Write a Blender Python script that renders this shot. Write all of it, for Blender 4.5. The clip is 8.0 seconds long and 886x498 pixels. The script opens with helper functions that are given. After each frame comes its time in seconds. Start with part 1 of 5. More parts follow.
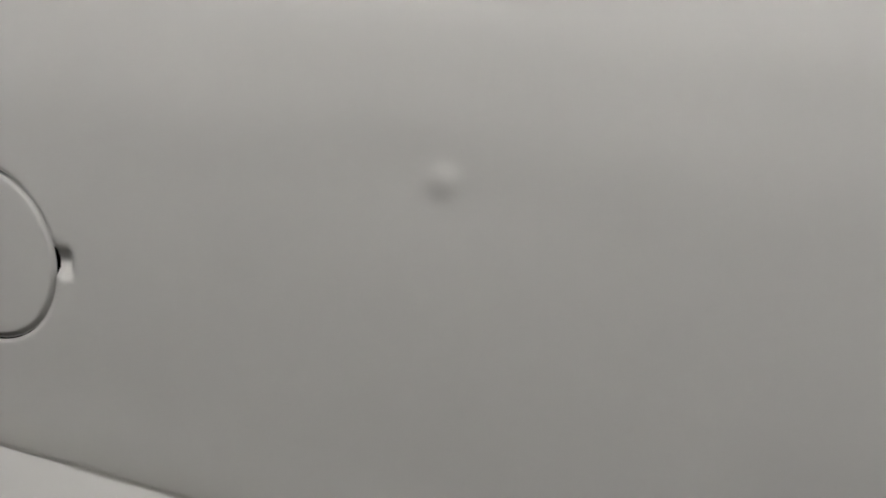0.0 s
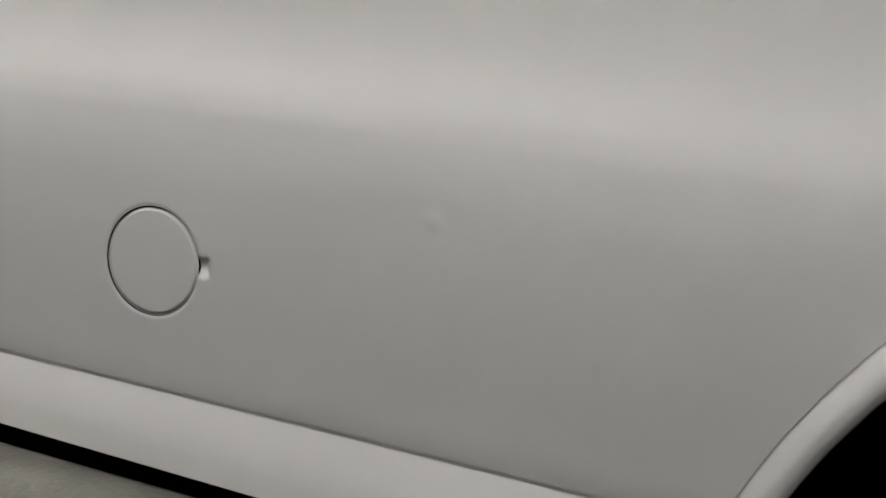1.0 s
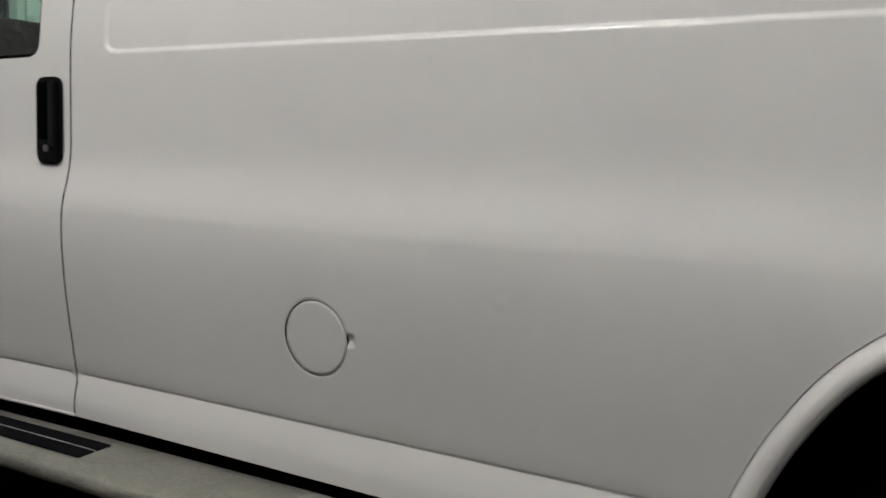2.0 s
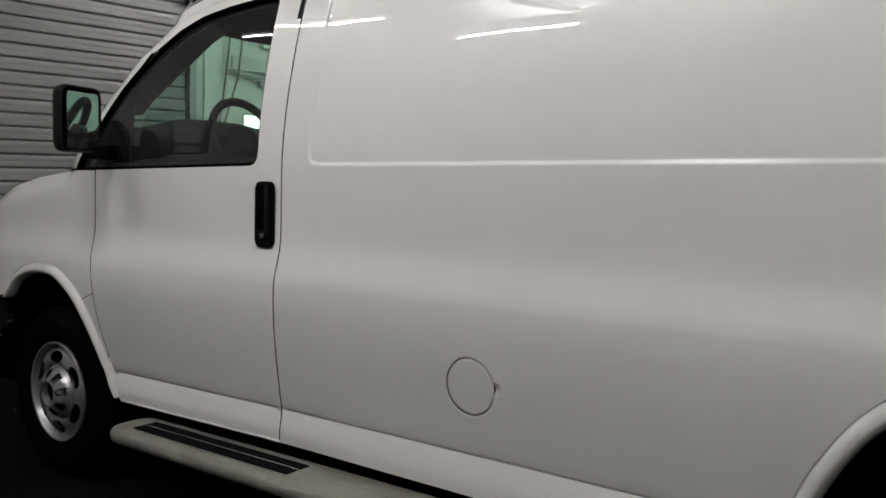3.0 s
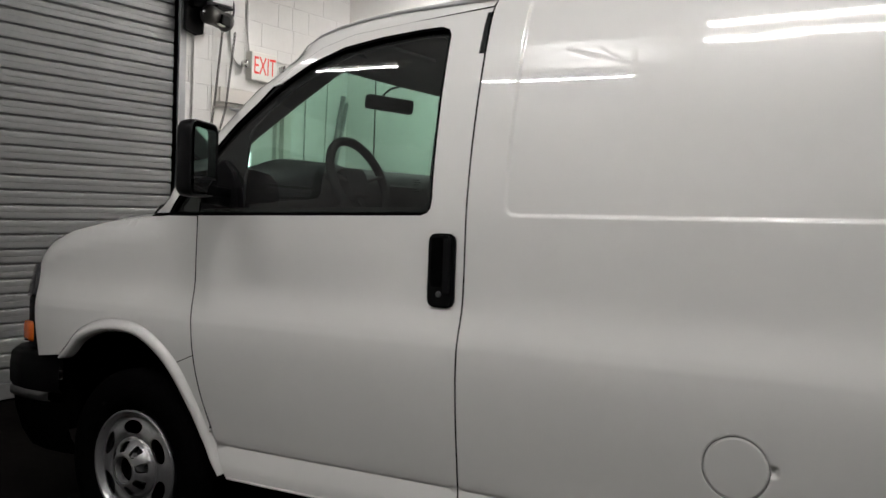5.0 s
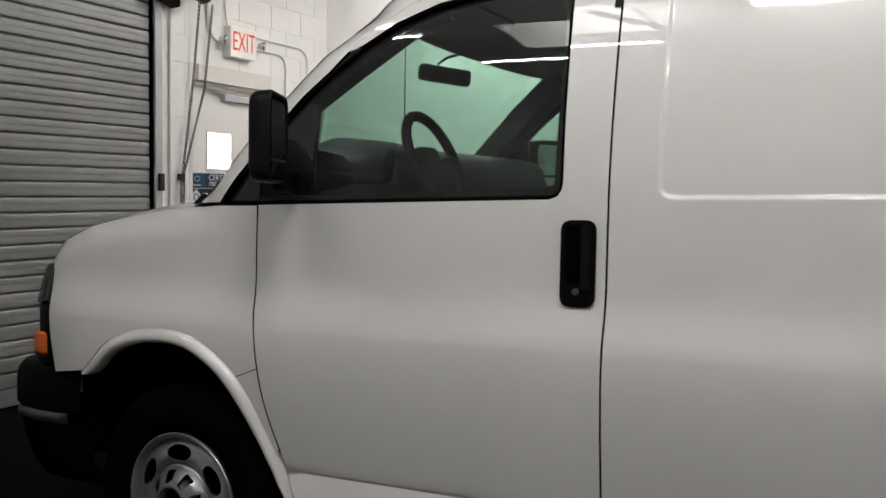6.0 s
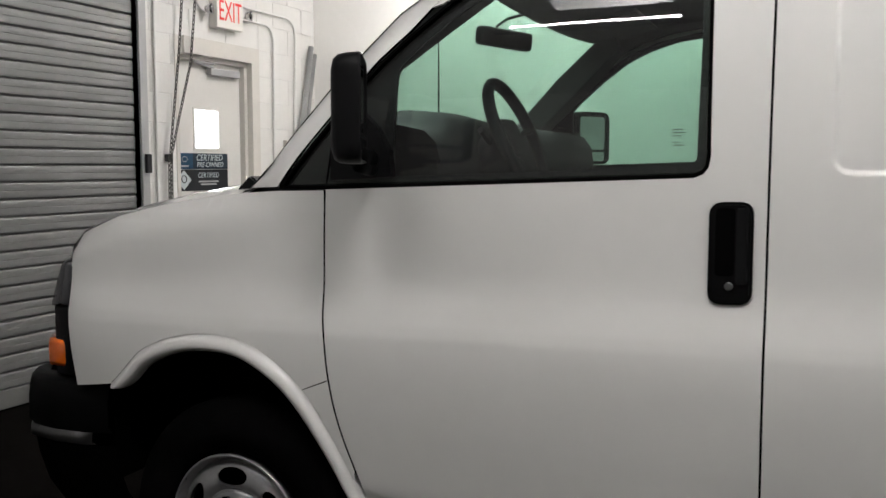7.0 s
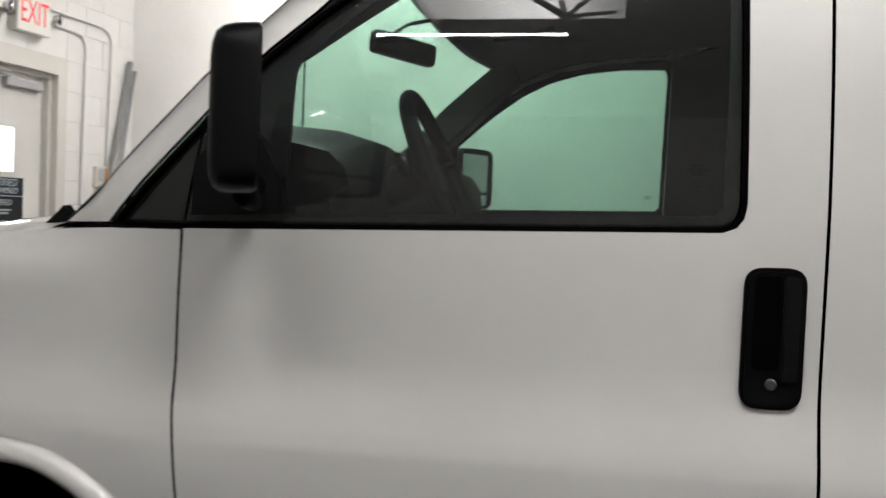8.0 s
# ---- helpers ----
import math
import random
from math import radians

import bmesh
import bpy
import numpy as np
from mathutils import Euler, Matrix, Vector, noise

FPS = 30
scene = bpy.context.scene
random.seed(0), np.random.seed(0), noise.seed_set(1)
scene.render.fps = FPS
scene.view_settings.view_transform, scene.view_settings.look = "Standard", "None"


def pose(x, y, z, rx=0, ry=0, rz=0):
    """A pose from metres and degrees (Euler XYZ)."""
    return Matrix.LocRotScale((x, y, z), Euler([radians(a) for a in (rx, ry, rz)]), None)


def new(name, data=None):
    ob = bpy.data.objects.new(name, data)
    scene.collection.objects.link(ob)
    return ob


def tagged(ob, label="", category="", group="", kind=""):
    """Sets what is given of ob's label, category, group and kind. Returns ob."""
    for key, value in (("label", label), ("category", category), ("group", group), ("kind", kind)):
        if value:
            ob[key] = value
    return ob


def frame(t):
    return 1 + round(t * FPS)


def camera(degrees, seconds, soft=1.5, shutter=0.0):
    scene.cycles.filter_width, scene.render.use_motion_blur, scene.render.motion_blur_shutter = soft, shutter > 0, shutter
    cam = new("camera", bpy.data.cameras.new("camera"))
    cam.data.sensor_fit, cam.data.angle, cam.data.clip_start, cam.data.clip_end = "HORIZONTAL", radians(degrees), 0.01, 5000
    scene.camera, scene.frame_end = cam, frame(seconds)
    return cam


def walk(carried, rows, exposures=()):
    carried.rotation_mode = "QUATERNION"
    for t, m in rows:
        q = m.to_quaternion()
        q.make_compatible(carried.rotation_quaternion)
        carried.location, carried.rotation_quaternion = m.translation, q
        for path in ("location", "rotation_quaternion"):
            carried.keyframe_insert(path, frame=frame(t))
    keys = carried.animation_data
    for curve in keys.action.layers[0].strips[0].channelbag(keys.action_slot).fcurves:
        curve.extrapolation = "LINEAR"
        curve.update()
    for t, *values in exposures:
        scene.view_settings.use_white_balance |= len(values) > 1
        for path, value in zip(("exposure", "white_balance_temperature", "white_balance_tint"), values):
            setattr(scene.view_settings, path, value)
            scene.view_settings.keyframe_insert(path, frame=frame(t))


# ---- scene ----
cam = camera(51.2, 8.0, shutter=0.22)
PATH = [
    (0, pose(2.876, -0.662, 0.972, 79.06, -6.56, 20.82)),
    (0.2, pose(2.873, -0.808, 1.002, 78.58, -6.81, 17.76)),
    (0.5, pose(2.923, -0.968, 1.011, 79.83, -7.74, 17.64)),
    (0.8, pose(3.000, -1.096, 0.981, 83.36, -9.51, 18.89)),
    (1, pose(3.067, -1.181, 0.977, 84.44, -8.57, 20.14)),
    (1.2, pose(3.134, -1.301, 1.045, 82.98, -7.34, 21.22)),
    (2.3, pose(3.511, -1.678, 1.238, 83.97, -2.08, 34.02)),
    (2.5, pose(3.585, -1.815, 1.287, 85.24, -2.95, 35.32)),
    (3, pose(3.711, -2.056, 1.364, 85.01, -1.47, 38.58)),
    (3.5, pose(3.618, -2.254, 1.401, 88.07, -3.49, 37.48)),
    (4, pose(3.396, -2.431, 1.393, 87.93, -3.29, 34.99)),
    (4.5, pose(3.114, -2.397, 1.388, 87.70, -2.31, 33.56)),
    (4.7, pose(2.976, -2.377, 1.394, 87.51, -2.19, 32.91)),
    (5.8, pose(2.202, -2.268, 1.372, 86.66, -1.24, 27.96)),
    (6, pose(2.087, -2.239, 1.377, 86.32, -0.92, 27.40)),
    (6.5, pose(1.821, -2.124, 1.384, 85.58, -0.55, 26.19)),
    (7, pose(1.578, -2.065, 1.383, 84.85, 0.02, 24.55)),
    (7.5, pose(1.295, -1.857, 1.368, 85.69, -1.57, 21.23)),
    (8, pose(1.132, -1.523, 1.370, 87.72, -2.42, 13.00)),
]
walk(cam, PATH, exposures=((0, 0.63), (1.2, 0.58), (2.5, 0.40), (3.5, 0.22), (4.5, 0.21), (6, 0.28), (6.5, 0.36), (7.2, 0.47), (8, 0.45)))

# ---- light ----
world = bpy.data.worlds.new("world")
scene.world = world
world.use_nodes = True
world.node_tree.nodes["Background"].inputs["Color"].default_value = (0.75, 0.85, 1.0, 1)
world.node_tree.nodes["Background"].inputs["Strength"].default_value = 0.6

RAKE = 0.0215         # the van stands tail-high: rise for each metre of length
WALL = Matrix.Translation((-2.784, 3.2, 0))   # out of the front wall, along it, up
CEILING = 4.05


# ---- materials ----
def material(name, colour, rough=0.5, metal=0.0, coat=0.0, vary=0.06, scale=6.0, bump=0.0, bump_scale=60.0, rough_vary=0.08, **extra):
    """A principled surface with two scales of tone, uneven gloss and fine relief."""
    m = bpy.data.materials.new(name)
    m.use_nodes = True
    n, k = m.node_tree.nodes, m.node_tree.links
    b = n["Principled BSDF"]
    b.inputs["Metallic"].default_value = metal
    b.inputs["Coat Weight"].default_value = coat
    b.inputs["Coat Roughness"].default_value = 0.015
    co = n.new("ShaderNodeTexCoord")
    big, small = n.new("ShaderNodeTexNoise"), n.new("ShaderNodeTexNoise")
    big.inputs["Scale"].default_value, small.inputs["Scale"].default_value = scale, scale * 9
    big.inputs["Detail"].default_value, small.inputs["Detail"].default_value = 4, 5
    k.new(co.outputs["Object"], big.inputs["Vector"])
    k.new(co.outputs["Object"], small.inputs["Vector"])
    mix = n.new("ShaderNodeMath")
    mix.operation = "MULTIPLY_ADD"
    mix.inputs[1].default_value = 0.6
    k.new(big.outputs["Fac"], mix.inputs[0])
    half = n.new("ShaderNodeMath")
    half.operation = "MULTIPLY"
    half.inputs[1].default_value = 0.4
    k.new(small.outputs["Fac"], half.inputs[0])
    k.new(half.outputs[0], mix.inputs[2])
    ramp = n.new("ShaderNodeValToRGB")
    ramp.color_ramp.elements[0].position, ramp.color_ramp.elements[1].position = 0.3, 0.7
    ramp.color_ramp.elements[0].color = (*[c * (1 - vary) for c in colour], 1)
    ramp.color_ramp.elements[1].color = (*[min(1, c * (1 + vary)) for c in colour], 1)
    k.new(mix.outputs[0], ramp.inputs["Fac"])
    k.new(ramp.outputs["Color"], b.inputs["Base Color"])
    ro = n.new("ShaderNodeMapRange")
    ro.inputs["To Min"].default_value, ro.inputs["To Max"].default_value = max(0.02, rough - rough_vary), min(1, rough + rough_vary)
    k.new(mix.outputs[0], ro.inputs["Value"])
    k.new(ro.outputs["Result"], b.inputs["Roughness"])
    if bump:
        fine = n.new("ShaderNodeTexNoise")
        fine.inputs["Scale"].default_value, fine.inputs["Detail"].default_value = bump_scale, 3
        k.new(co.outputs["Object"], fine.inputs["Vector"])
        bp = n.new("ShaderNodeBump")
        bp.inputs["Strength"].default_value, bp.inputs["Distance"].default_value = bump, 0.01
        k.new(fine.outputs["Fac"], bp.inputs["Height"])
        k.new(bp.outputs["Normal"], b.inputs["Normal"])
    for key, value in extra.items():
        b.inputs[key.replace("_", " ")].default_value = value
    return m


def glow(name, colour, strength):
    m = bpy.data.materials.new(name)
    m.use_nodes = True
    b = m.node_tree.nodes["Principled BSDF"]
    b.inputs["Base Color"].default_value = (*colour, 1)
    b.inputs["Emission Color"].default_value = (*colour, 1)
    b.inputs["Emission Strength"].default_value = strength
    return m


def glass(name, colour, rough=0.0, veil=0.024):
    """Thin automotive glass: tinted light passes straight, the surface mirrors by its angle."""
    m = bpy.data.materials.new(name)
    m.use_nodes = True
    n, k = m.node_tree.nodes, m.node_tree.links
    n.remove(n["Principled BSDF"])
    t, g, x, f = n.new("ShaderNodeBsdfTransparent"), n.new("ShaderNodeBsdfGlossy"), n.new("ShaderNodeMixShader"), n.new("ShaderNodeLayerWeight")
    t.inputs["Color"].default_value = (*colour, 1)
    g.inputs["Roughness"].default_value = rough
    f.inputs["Blend"].default_value = 0.5
    p, q = n.new("ShaderNodeMath"), n.new("ShaderNodeMath")
    p.operation, q.operation = "POWER", "MULTIPLY_ADD"
    p.inputs[1].default_value, q.inputs[1].default_value, q.inputs[2].default_value = 5.0, 0.92, 0.075
    k.new(f.outputs["Facing"], p.inputs[0])
    k.new(p.outputs[0], q.inputs[0])
    k.new(q.outputs[0], x.inputs["Fac"])
    k.new(t.outputs["BSDF"], x.inputs[1])
    k.new(g.outputs["BSDF"], x.inputs[2])
    # a pale diffuse veil, painted in for the room's reflection over the pane
    haze, film, cloud, amount = n.new("ShaderNodeBsdfDiffuse"), n.new("ShaderNodeMixShader"), n.new("ShaderNodeTexNoise"), n.new("ShaderNodeMapRange")
    haze.inputs["Color"].default_value = (0.72, 0.70, 0.69, 1)
    cloud.inputs["Scale"].default_value = 5.0
    amount.inputs["To Min"].default_value, amount.inputs["To Max"].default_value = veil * 0.7, veil * 1.3
    k.new(cloud.outputs["Fac"], amount.inputs["Value"])
    k.new(amount.outputs["Result"], film.inputs["Fac"])
    k.new(x.outputs["Shader"], film.inputs[1])
    k.new(haze.outputs["BSDF"], film.inputs[2])
    k.new(film.outputs["Shader"], n["Material Output"].inputs["Surface"])
    return m


PAINT = material("white_paint", (0.80, 0.79, 0.765), 0.32, coat=0.9, vary=0.014, scale=2.5, bump=0.02, bump_scale=260, rough_vary=0.05, Specular_IOR_Level=0.35, Coat_IOR=1.62)
TRIM = material("black_plastic", (0.0045, 0.0045, 0.005), 0.45, Specular_IOR_Level=0.16, vary=0.2, scale=9, bump=0.12, bump_scale=500)
BUMPERBLACK = material("bumper_plastic", (0.0028, 0.0028, 0.003), 0.5, Specular_IOR_Level=0.08, vary=0.25, scale=7, bump=0.1, bump_scale=300)
RUBBER = material("rubber", (0.0025, 0.0025, 0.0025), 0.9, Specular_IOR_Level=0.0, vary=0.2, scale=7, bump=0.2, bump_scale=120)
# near black with no gloss: shade put into the colour of recesses and underside
DARK = material("shade_black", (0.0018, 0.0018, 0.0018), 0.9, Specular_IOR_Level=0.0, vary=0.3, scale=4)
STEEL = material("wheel_steel", (0.36, 0.36, 0.365), 0.30, metal=0.7, vary=0.12, scale=14, bump=0.05, bump_scale=300)
POLE = material("bare_steel", (0.36, 0.36, 0.36), 0.35, metal=0.6, vary=0.15, scale=9)
DULLMETAL = material("dull_bumper_metal", (0.20, 0.20, 0.20), 0.3, metal=0.9, vary=0.2, scale=9)
ORANGETAG = material("orange_tag", (0.55, 0.24, 0.06), 0.6, vary=0.1, scale=20)
CHROME = material("bright_metal", (0.62, 0.62, 0.62), 0.2, metal=1.0, vary=0.08, scale=10)
BOARD = material("step_metal", (0.22, 0.215, 0.185), 0.5, metal=0.2, vary=0.30, scale=9, bump=0.25, bump_scale=90)
TREAD = material("tread_rubber", (0.007, 0.007, 0.008), 0.85, Specular_IOR_Level=0.0, vary=0.2, scale=30, bump=0.35, bump_scale=350)
GLASS = glass("tinted_glass", (0.53, 0.72, 0.635))
SHIELD = glass("windshield_glass", (0.66, 0.84, 0.76), veil=0.012)
LENS = material("headlight_lens", (0.045, 0.045, 0.05), 0.08, coat=1.0, vary=0.2, scale=20)
AMBER = material("amber_lens", (0.80, 0.15, 0.01), 0.15, coat=1.0, vary=0.15, scale=25)
INTERIOR = material("interior_plastic", (0.010, 0.0105, 0.011), 0.7, Specular_IOR_Level=0.2, vary=0.15, scale=8, bump=0.15, bump_scale=300)
HEADLINER = material("headliner_cloth", (0.115, 0.117, 0.12), 0.9, vary=0.12, scale=12, bump=0.2, bump_scale=400)
MIRROR = material("mirror_glass", (0.8, 0.82, 0.82), 0.03, metal=1.0, vary=0.02, rough_vary=0.01)
WALLPAINT = material("wall_paint", (0.78, 0.765, 0.735), 0.6, vary=0.03, scale=2.2, bump=0.12, bump_scale=45)
JOINT = material("mortar", (0.76, 0.745, 0.72), 0.85, vary=0.06, scale=9, bump=0.3, bump_scale=90)
SLATS = material("roll_door_steel", (0.22, 0.22, 0.218), 0.5, metal=0.2, vary=0.10, scale=3.0, bump=0.1, bump_scale=40)
FRAMEPAINT = material("frame_paint", (0.66, 0.63, 0.58), 0.5, vary=0.05, scale=5, bump=0.08, bump_scale=80)
DOORPAINT = material("door_paint", (0.74, 0.72, 0.68), 0.5, vary=0.03, scale=4, bump=0.06, bump_scale=80)
CONDUIT = material("conduit_paint", (0.70, 0.69, 0.66), 0.5, vary=0.06, scale=12)
# floor colour taken near black; the deep shade low down is put in it
FLOOR = material("floor_blackened", (0.006, 0.0054, 0.005), 0.7, Specular_IOR_Level=0.0, vary=0.35, scale=1.4, bump=0.15, bump_scale=30)
# for the unseen walls: greyed copy of the wall colour, limits bounced light
UNSEENWALL = material("unseen_wall_greyed", (0.44, 0.432, 0.418), 0.75, vary=0.06, scale=1.5, bump=0.1, bump_scale=40)
# ceiling darkened in colour so it mirrors dimly and bounces little light
CEILINGPAINT = material("ceiling_greyed", (0.20, 0.198, 0.195), 0.8, vary=0.04, scale=2)
BLACKSTEEL = material("black_steel", (0.012, 0.012, 0.014), 0.45, metal=0.3, vary=0.25, scale=9)
GREYBOX = material("grey_enamel", (0.42, 0.42, 0.42), 0.4, vary=0.08, scale=8)
CHAIN = material("zinc_chain", (0.07, 0.067, 0.062), 0.5, metal=0.6, vary=0.2, scale=30)
POSTERBLUE = material("poster_blue", (0.010, 0.022, 0.036), 0.45, Specular_IOR_Level=0.25, vary=0.12, scale=6)
POSTERSKY = material("poster_light_blue", (0.012, 0.055, 0.105), 0.45, Specular_IOR_Level=0.25, vary=0.25, scale=9)
POSTERBLACK = material("poster_black", (0.010, 0.012, 0.015), 0.45, Specular_IOR_Level=0.25, vary=0.12, scale=6)
POSTERWHITE = material("poster_print", (0.55, 0.60, 0.62), 0.35, vary=0.05, scale=20)
EXITWHITE = material("exit_housing", (0.80, 0.78, 0.72), 0.4, vary=0.03, scale=9)
EXITRED = glow("exit_red", (0.60, 0.035, 0.028), 0.32)
TUBE = glow("fluorescent_tube", (1.0, 0.975, 0.965), 90.0)
BRIGHTTUBE = glow("new_fluorescent_tube", (1.0, 0.975, 0.965), 130.0)
HOODGLOW = glow("hood_glow", (1.0, 0.975, 0.955), 8.0)


def fade_along(m, centre, spread, peak, least):
    """Paints the tube's light on a hood as emission, strongest at centre and weaker towards its ends."""
    n, k = m.node_tree.nodes, m.node_tree.links
    co, axes = n.new("ShaderNodeTexCoord"), n.new("ShaderNodeSeparateXYZ")
    k.new(co.outputs["Object"], axes.inputs[0])
    last = axes.outputs["X"]
    for operation, value in (("SUBTRACT", centre), ("DIVIDE", spread), ("POWER", 2.0), ("MULTIPLY", -1.0), ("EXPONENT", None), ("MULTIPLY_ADD", peak)):
        node = n.new("ShaderNodeMath")
        node.operation = operation
        k.new(last, node.inputs[0])
        if value is not None:
            node.inputs[1].default_value = value
        if operation == "MULTIPLY_ADD":
            node.inputs[2].default_value = least
        last = node.outputs[0]
    k.new(last, n["Principled BSDF"].inputs["Emission Strength"])


fade_along(HOODGLOW, 0.28, 0.30, 5.5, 0.7)
DAYLIGHT = glow("daylit_pane", (0.93, 0.96, 1.0), 4.0)


# ---- building helpers ----
def link(name, bm, mat, m=None, smooth=False):
    me = bpy.data.meshes.new(name)
    bm.to_mesh(me)
    bm.free()
    me.materials.append(mat)
    for p in me.polygons:
        p.use_smooth = smooth
    ob = new(name, me)
    if m is not None:
        ob.matrix_world = m
    return ob


def part(name, bm, mat, parent, label="", smooth=False, m=None):
    """One mesh under a thing or a part, in the thing's own space."""
    ob = link(name, bm, mat, None, smooth)
    if m is not None:
        ob.matrix_basis = m
    ob.parent = parent
    return tagged(ob, label)


def empty(name, m, label, category, group="", kind=""):
    ob = new(name)
    ob.empty_display_size = 0.1
    ob.matrix_world = m
    return tagged(ob, label, category, group, kind)


def box(lo, hi, bevel=0.0, segments=2, bm=None, m=None):
    bm = bm or bmesh.new()
    c = [(a + b) / 2 for a, b in zip(lo, hi)]
    d = [abs(b - a) for a, b in zip(lo, hi)]
    mat = Matrix.Translation(c) @ Matrix.Diagonal((*d, 1))
    made = bmesh.ops.create_cube(bm, size=1, matrix=(m @ mat) if m is not None else mat)
    if bevel:
        edges = list({e for v in made["verts"] for e in v.link_edges})
        bmesh.ops.bevel(bm, geom=edges, offset=bevel, segments=segments, affect="EDGES", profile=0.6)
    return bm


def sweep(points, radius, sides=10, closed=False, bm=None, flat=1.0):
    """A round bar along points; radius a number or one for each point; flat squeezes it along its second axis."""
    bm = bm or bmesh.new()
    pts = [Vector(p) for p in points]
    n = len(pts)
    rings, side_axis = [], None
    for i, p in enumerate(pts):
        a = pts[(i - 1) % n] if closed or i else pts[0]
        b = pts[(i + 1) % n] if closed or i < n - 1 else pts[-1]
        d = (b - a).normalized()
        if side_axis is None:
            side_axis = d.cross(Vector((0, 0, 1)))
            if side_axis.length < 0.1:
                side_axis = d.cross(Vector((0, 1, 0)))
        side_axis = (side_axis - d * side_axis.dot(d)).normalized()
        other = d.cross(side_axis)
        r = radius[i] if isinstance(radius, (list, tuple)) else radius
        rings.append([bm.verts.new(p + side_axis * r * math.cos(q) + other * r * flat * math.sin(q)) for q in [2 * math.pi * j / sides for j in range(sides)]])
    for i in range(n if closed else n - 1):
        a, b = rings[i], rings[(i + 1) % n]
        for j in range(sides):
            bm.faces.new((a[j], a[(j + 1) % sides], b[(j + 1) % sides], b[j]))
    if not closed:
        bm.faces.new(rings[0][::-1])
        bm.faces.new(rings[-1])
    bmesh.ops.recalc_face_normals(bm, faces=bm.faces)
    return bm


def lathe(profile, steps=48, bm=None, m=None):
    """Turns (radius, along) pairs round the y axis."""
    bm = bm or bmesh.new()
    m = m or Matrix()
    rings = []
    for r, a in profile:
        if r < 1e-5:
            rings.append([bm.verts.new(m @ Vector((0, a, 0)))])
        else:
            rings.append([bm.verts.new(m @ Vector((r * math.cos(q), a, r * math.sin(q)))) for q in [2 * math.pi * j / steps for j in range(steps)]])
    for a, b in zip(rings, rings[1:]):
        for j in range(steps):
            quad = [a[j % len(a)], a[(j + 1) % len(a)], b[(j + 1) % len(b)], b[j % len(b)]]
            quad = list(dict.fromkeys(quad))
            if len(quad) > 2:
                bm.faces.new(quad)
    bmesh.ops.recalc_face_normals(bm, faces=bm.faces)
    return bm


def loft(rows, bm=None, close=False):
    """A skin over rows of points of equal length."""
    bm = bm or bmesh.new()
    vs = [[bm.verts.new(p) for p in row] for row in rows]
    for a, b in zip(vs, vs[1:]):
        for j in range(len(a) - 1 + (1 if close else 0)):
            bm.faces.new((a[j], a[(j + 1) % len(a)], b[(j + 1) % len(a)], b[j]))
    bmesh.ops.recalc_face_normals(bm, faces=bm.faces)
    return bm


def rounded(points, radius, steps=5):
    """A closed outline with its corners rounded."""
    out, n = [], len(points)
    for i in range(n):
        a, p, b = (Vector(points[j % n]) for j in (i - 1, i, i + 1))
        r = radius[i] if isinstance(radius, (list, tuple)) else radius
        if r <= 0:
            out.append(tuple(p))
            continue
        u, w = (a - p), (b - p)
        s = min(r, u.length * 0.45, w.length * 0.45)
        q0, q1 = p + u.normalized() * s, p + w.normalized() * s
        for k in range(steps + 1):
            t = k / steps
            out.append(tuple(q0 * (1 - t) ** 2 + p * 2 * t * (1 - t) + q1 * t ** 2))
    return out


def plate(outline, depth, m=None, bevel=0.0):
    """An outline in x and z, made solid from y = 0 to y = depth."""
    bm = bmesh.new()
    f = bm.faces.new([bm.verts.new((x, 0, z)) for x, z in outline])
    made = bmesh.ops.extrude_face_region(bm, geom=[f])
    bmesh.ops.translate(bm, vec=(0, depth, 0), verts=[v for v in made["geom"] if isinstance(v, bmesh.types.BMVert)])
    bmesh.ops.recalc_face_normals(bm, faces=bm.faces)
    if bevel:
        edges = [e for e in bm.edges if len(e.link_faces) == 2 and e.calc_face_angle(0) > 1.0]
        bmesh.ops.bevel(bm, geom=edges, offset=bevel, segments=2, affect="EDGES")
    if m is not None:
        bmesh.ops.transform(bm, matrix=m, verts=bm.verts)
    return bm


def resample(points, n):
    p = np.array(points, float)
    s = np.r_[0, np.cumsum(np.linalg.norm(np.diff(p, axis=0), axis=1))]
    q = np.linspace(0, s[-1], n)
    return [tuple(np.interp(t, s, p[:, i]) for i in range(p.shape[1])) for t in q]


def smooth_line(points, n):
    """A soft curve through points (Catmull-Rom), n steps a span."""
    p = [Vector(q) for q in points]
    p = [p[0] * 2 - p[1]] + p + [p[-1] * 2 - p[-2]]
    out = []
    for a, b, c, d in zip(p, p[1:], p[2:], p[3:]):
        for k in range(n):
            t = k / n
            out.append(tuple(0.5 * (b * 2 + (c - a) * t + (a * 2 - b * 5 + c * 4 - d) * t * t + (b * 3 - a - c * 3 + d) * t ** 3)))
    out.append(tuple(p[-2]))
    return out


# ---- the room ----
def room_box(name, lo, hi, mat, label, category, bevel=0.0, kind="structure"):
    return tagged(link(name, box(lo, hi, bevel), mat, WALL), label, category, kind=kind)


ROLL_R, ROLL_L = -0.515, -4.9            # the roll-up door's edges along the front wall
LEFT, RIGHT, BACK = -9.4, 1.62, 10.6     # the room's other walls
DOOR_L, DOOR_R, DOOR_TOP = -0.125, 0.695, 2.168

